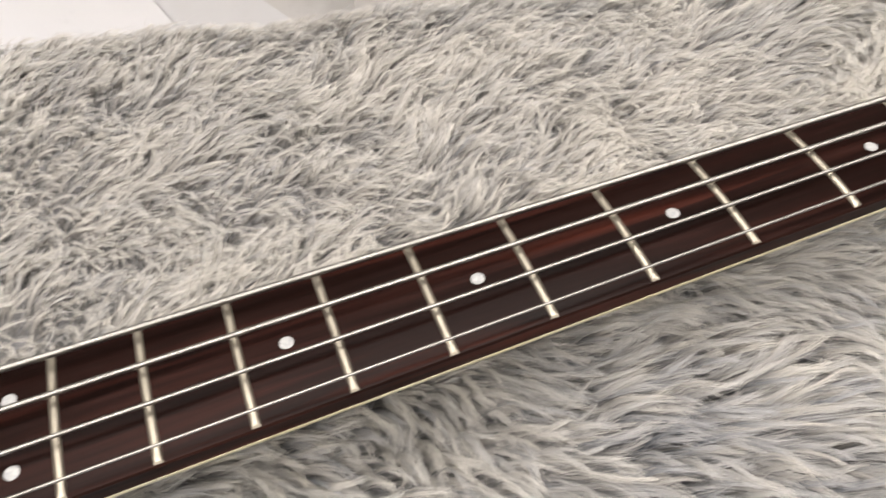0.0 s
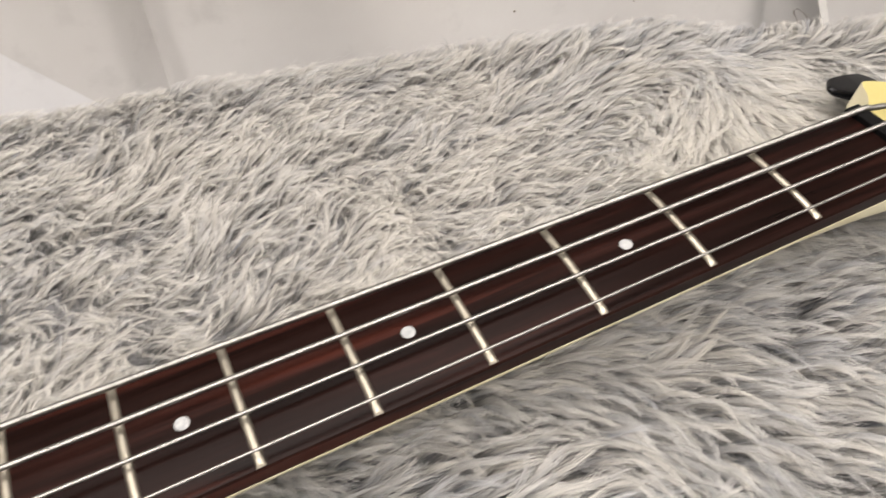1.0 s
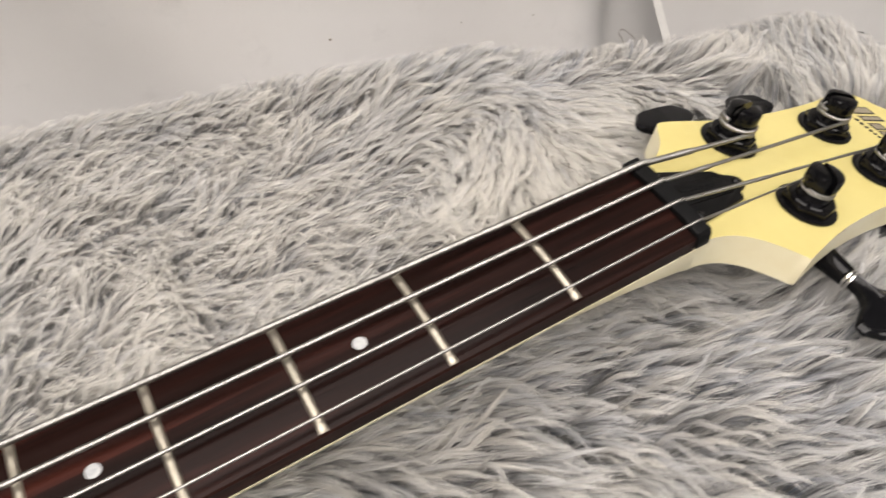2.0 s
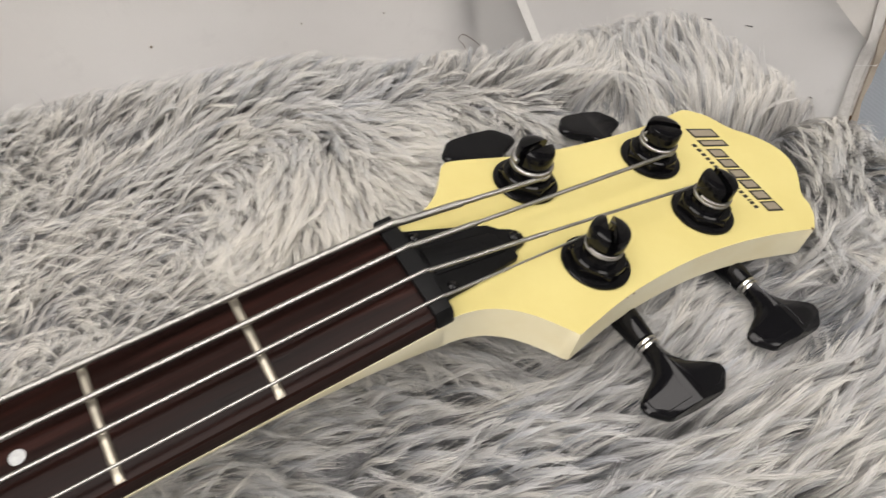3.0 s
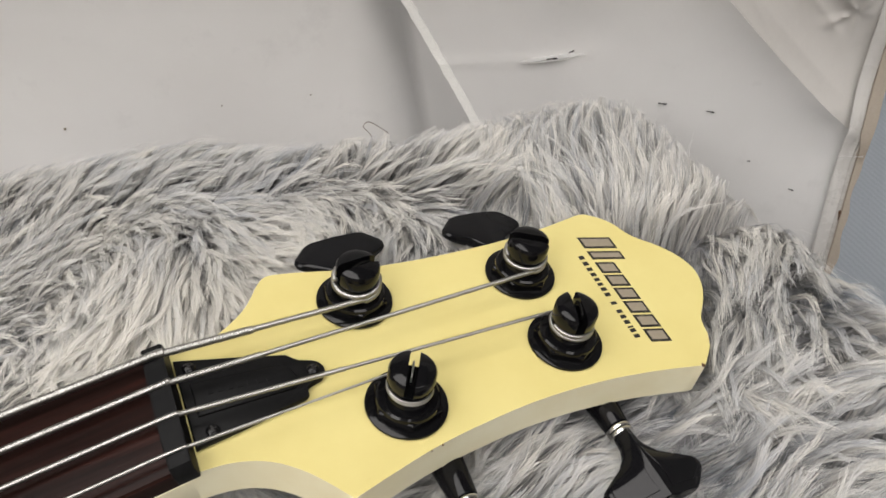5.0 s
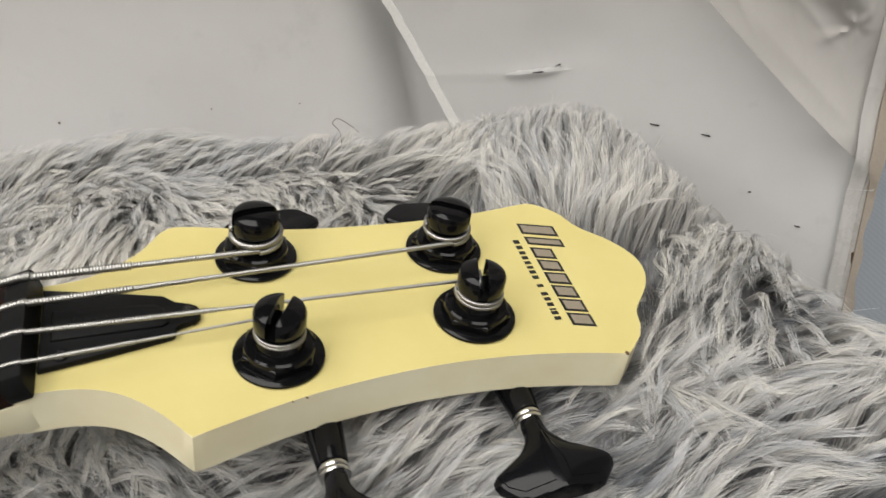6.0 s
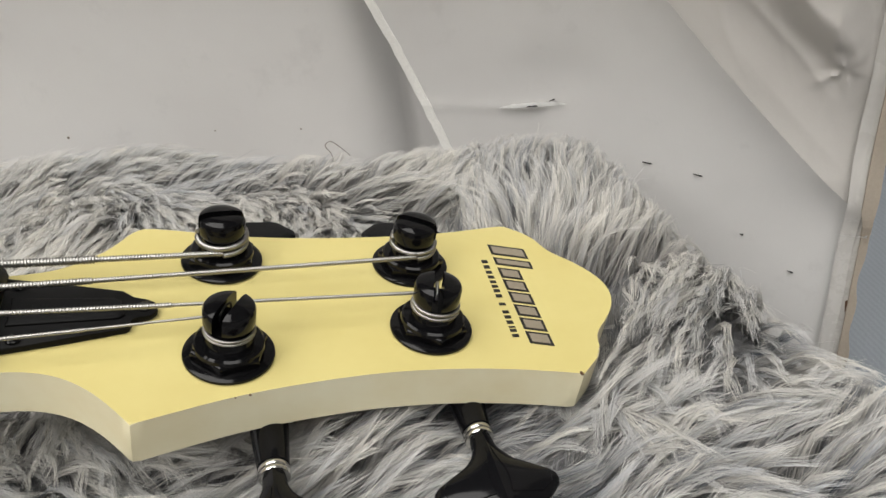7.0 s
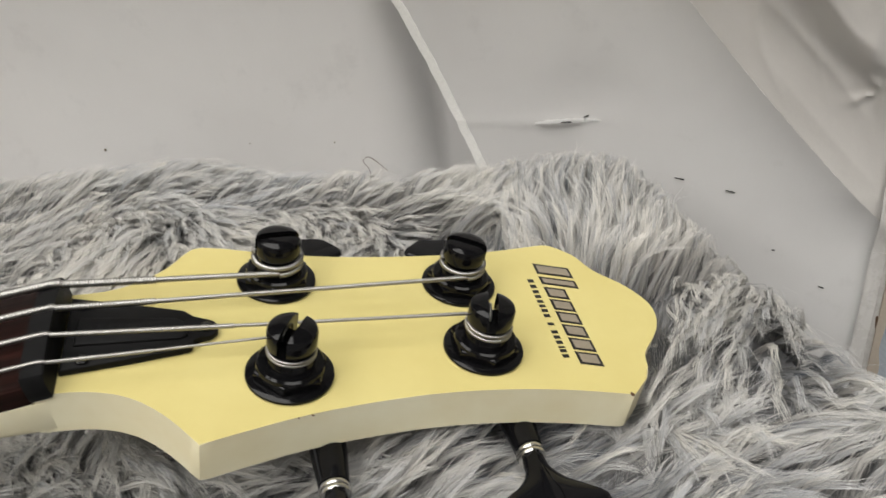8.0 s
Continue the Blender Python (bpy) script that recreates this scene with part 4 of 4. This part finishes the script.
    C = (r.normal(0, 0.24, n) + 0.70 * np.where((cy < 0) & (cx > 0.02), 0.6, 1.1) * value_noise(cx, cy, 34, 15)) * (1 + 0.6 * tousled) * (1 - 0.8 * fall)
    SPREAD = np.clip(np.exp(r.normal(0, 0.30, n)), 0.5, 1.8) * (1 - 0.25 * np.maximum(tousled, (cx > 0.03) & (cy > 0.0)))
    # spines
    K = 9
    s = np.linspace(0, 1, K)
    P = np.zeros((n, K, 3))
    X, Y = cx.copy(), cy.copy()
    wave = r.normal(0, 0.17, n) + 0.45 * value_noise(cx, cy, 48, 21)
    for k in range(K):
        f = s[k]
        if k:
            a = A0 + C * (f - 0.25) * 1.8 + wave * math.sin(2 * math.pi * f)
            step = L / (K - 1) * (0.55 + 0.6 * f)
            X, Y = X + step * np.cos(a), Y + step * np.sin(a)
        P[:, k, 0], P[:, k, 1] = X, Y
        P[:, k, 2] = H * (math.sin(min(1.0, f * 1.2) * math.pi / 2) - 0.35 * max(0.0, f - 0.7) ** 1.5)
    zb = base_z(P[:, :, 0], P[:, :, 1])
    root = base_z(cx, cy)
    w = s[None, :] * 0.5
    P[:, :, 2] += zb * (1 - w) + np.maximum(zb, root[:, None] - 0.02) * w
    # locks give way below the head and beside the keys
    x, y, z = P[:, :, 0], P[:, :, 1], P[:, :, 2]
    hw = np.interp(x, [0.0, 0.03, 0.039, 0.098, 0.155, 0.165, 0.178], [0.02, 0.03, 0.041, 0.031, 0.036, 0.022, 0.008])
    hf = np.interp(x, [0.0, 0.03, 0.039, 0.098, 0.155, 0.165, 0.178], [0.02, 0.03, 0.044, 0.037, 0.043, 0.030, 0.012])
    under = (x > 0.0) & (x < 0.181) & (y > -hw - 0.001) & (y < hf + 0.001)
    z = np.where(under, np.minimum(z, head_under(x) - 0.0026), z)
    for name, (kx, ky, side, slot) in POSTS.items():
        axis = HEAD @ Vector((hu(kx) + 0.0102, ky, -0.0175))
        lo, hi = sorted((ky + side * 0.012, ky + side * 0.057))
        d = np.abs(x - axis.x)
        yy = (y - ky) * side
        half = np.where(yy > 0.034, 0.0215, np.where(yy > 0.026, 0.012, 0.008))
        hit = (y > lo) & (y < hi) & (d < half)
        z = np.where(hit, np.minimum(z, axis.z - 0.0066 - TAN * (x - axis.x)), z)
    bent = P[:, :, 2] - z
    free = bent.max(axis=1) < 0.022
    # a pressed lock sinks as a whole, with no kink
    sink = bent.max(axis=1)[:, None] * np.clip(s * 3, 0, 1)[None, :]
    P[:, :, 2] -= np.maximum(sink, 0)
    P, SPREAD, cx, cy = P[free], SPREAD[free], cx[free], cy[free]
    n = len(cx)
    T = np.gradient(P, axis=1)
    T /= np.linalg.norm(T, axis=2, keepdims=True) + 1e-9
    W = np.cross(T, np.broadcast_to(np.array([0.0, 0.0, 1.0]), T.shape))
    W /= np.linalg.norm(W, axis=2, keepdims=True) + 1e-9
    U = np.cross(W, T)
    # tone by tuft and stretch; shade before the head, brightness behind it painted in
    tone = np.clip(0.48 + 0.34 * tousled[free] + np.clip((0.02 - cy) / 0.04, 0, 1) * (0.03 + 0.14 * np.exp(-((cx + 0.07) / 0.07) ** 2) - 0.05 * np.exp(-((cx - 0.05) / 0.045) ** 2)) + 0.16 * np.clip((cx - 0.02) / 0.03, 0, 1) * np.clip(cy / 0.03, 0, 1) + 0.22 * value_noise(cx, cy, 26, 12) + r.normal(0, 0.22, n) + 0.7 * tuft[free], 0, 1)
    # fine strands: rooted round the tuft's foot, gathered to a soft point, a few astray
    S = np.repeat(np.arange(n), np.where(tousled[free] > 0.5, per - 9, np.where((cx > 0.03) & (cy > 0.0), per - 6, per + 2)))
    m = len(S)
    pick = np.array([0, 2, 4, 6, 8])
    KS = len(pick)
    g = s[pick]
    foot = np.sqrt(r.uniform(0, 1, m)) * 0.0024 * SPREAD[S]
    th = r.uniform(0, 2 * math.pi, m)
    gather = 1 - np.clip(r.normal(0.84, 0.10, m), 0.2, 1.0)[:, None] * (g ** 1.15)[None, :]
    stray = r.uniform(0, 1, m) < 0.05
    drift = r.normal(0, 1, (m, 2)) * np.where(stray, 0.0032, 0.0008)[:, None]
    ripple = r.normal(0, 0.00035, m)[:, None] * np.sin(2 * math.pi * (g[None, :] * 1.1 + r.uniform(0, 1, m)[:, None]))
    lat = (foot * np.cos(th))[:, None] * gather + drift[:, :1] * (g ** 2)[None, :] + ripple
    lift = (foot * np.sin(th) * 0.45)[:, None] * gather + (np.abs(drift[:, 1:]) - 0.0003) * (g ** 2)[None, :]
    # shorter and longer hairs: each runs along the spine to its own reach
    reach = np.clip(r.normal(0.93, 0.12, m), 0.5, 1.12)
    q = np.clip(g[None, :] * reach[:, None], 0, 1) * (K - 1)
    lo = np.minimum(q.astype(int), K - 2)
    fr = (q - lo)[..., None]
    rows_of = S[:, None]

    def on_spine(F):
        return F[rows_of, lo] * (1 - fr) + F[rows_of, lo + 1] * fr

    Ps, Ws, Us, Ts = on_spine(P), on_spine(W), on_spine(U), on_spine(T)
    back = (foot * np.sin(th))[:, None] * (1 - 0.5 * g)[None, :]
    Q = Ps + Ws * lat[..., None] + Us * lift[..., None] + Ts * back[..., None]
    twist = np.cos(th) * 0.8 * (foot / 0.0024) + r.normal(0, 0.45, m)
    side_dir = Ws * np.cos(twist)[:, None, None] - Us * np.sin(twist)[:, None, None]
    wide = r.uniform(0.00007, 0.00013, m)[:, None, None] * np.array([1.0, 1.0, 0.95, 0.7, 0.1])[None, :, None]
    V = np.stack([Q - side_dir * wide, Q + side_dir * wide], 2).reshape(m, 2 * KS, 3)
    row = 2 * KS - 1
    VS = V[:, :row].copy()
    VS[:, row - 1] = Q[:, KS - 1]
    verts = VS.reshape(-1, 3).astype(np.float32)
    b0 = np.arange(m) * row
    cols = []
    for k in range(KS - 2):
        cols += [b0 + 2 * k, b0 + 2 * k + 1, b0 + 2 * k + 3, b0 + 2 * k + 2]
    cols += [b0 + row - 3, b0 + row - 2, b0 + row - 1]
    loops = np.stack(cols, 1).astype(np.int32)
    starts = ((np.arange(m) * loops.shape[1])[:, None] + np.array([4 * k for k in range(KS - 1)])[None, :]).ravel().astype(np.int32)
    loops = loops.ravel()
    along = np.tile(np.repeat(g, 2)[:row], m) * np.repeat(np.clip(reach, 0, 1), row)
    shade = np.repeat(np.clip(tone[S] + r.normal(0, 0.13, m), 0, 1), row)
    me = bpy.data.meshes.new("fur")
    me.vertices.add(len(verts))
    me.vertices.foreach_set("co", verts.ravel())
    me.loops.add(len(loops))
    me.loops.foreach_set("vertex_index", loops)
    me.polygons.add(len(starts))
    me.polygons.foreach_set("loop_start", starts)
    me.polygons.foreach_set("use_smooth", np.ones(len(starts), dtype=bool))
    me.update(calc_edges=True)
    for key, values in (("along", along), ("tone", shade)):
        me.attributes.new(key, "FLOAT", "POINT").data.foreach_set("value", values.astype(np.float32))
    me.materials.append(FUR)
    return me


throw = empty("fur_throw", pose(0, 0, 0))
tagged(throw, "shaggy grey faux fur throw spread beneath the bass guitar", "fur throw")
part("backing", backing(), BACKING, throw, "dark grey cloth backing", smooth=60)
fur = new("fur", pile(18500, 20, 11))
fur.parent = throw
tagged(fur, "long tangled grey and cream faux fur", kind="stuff")
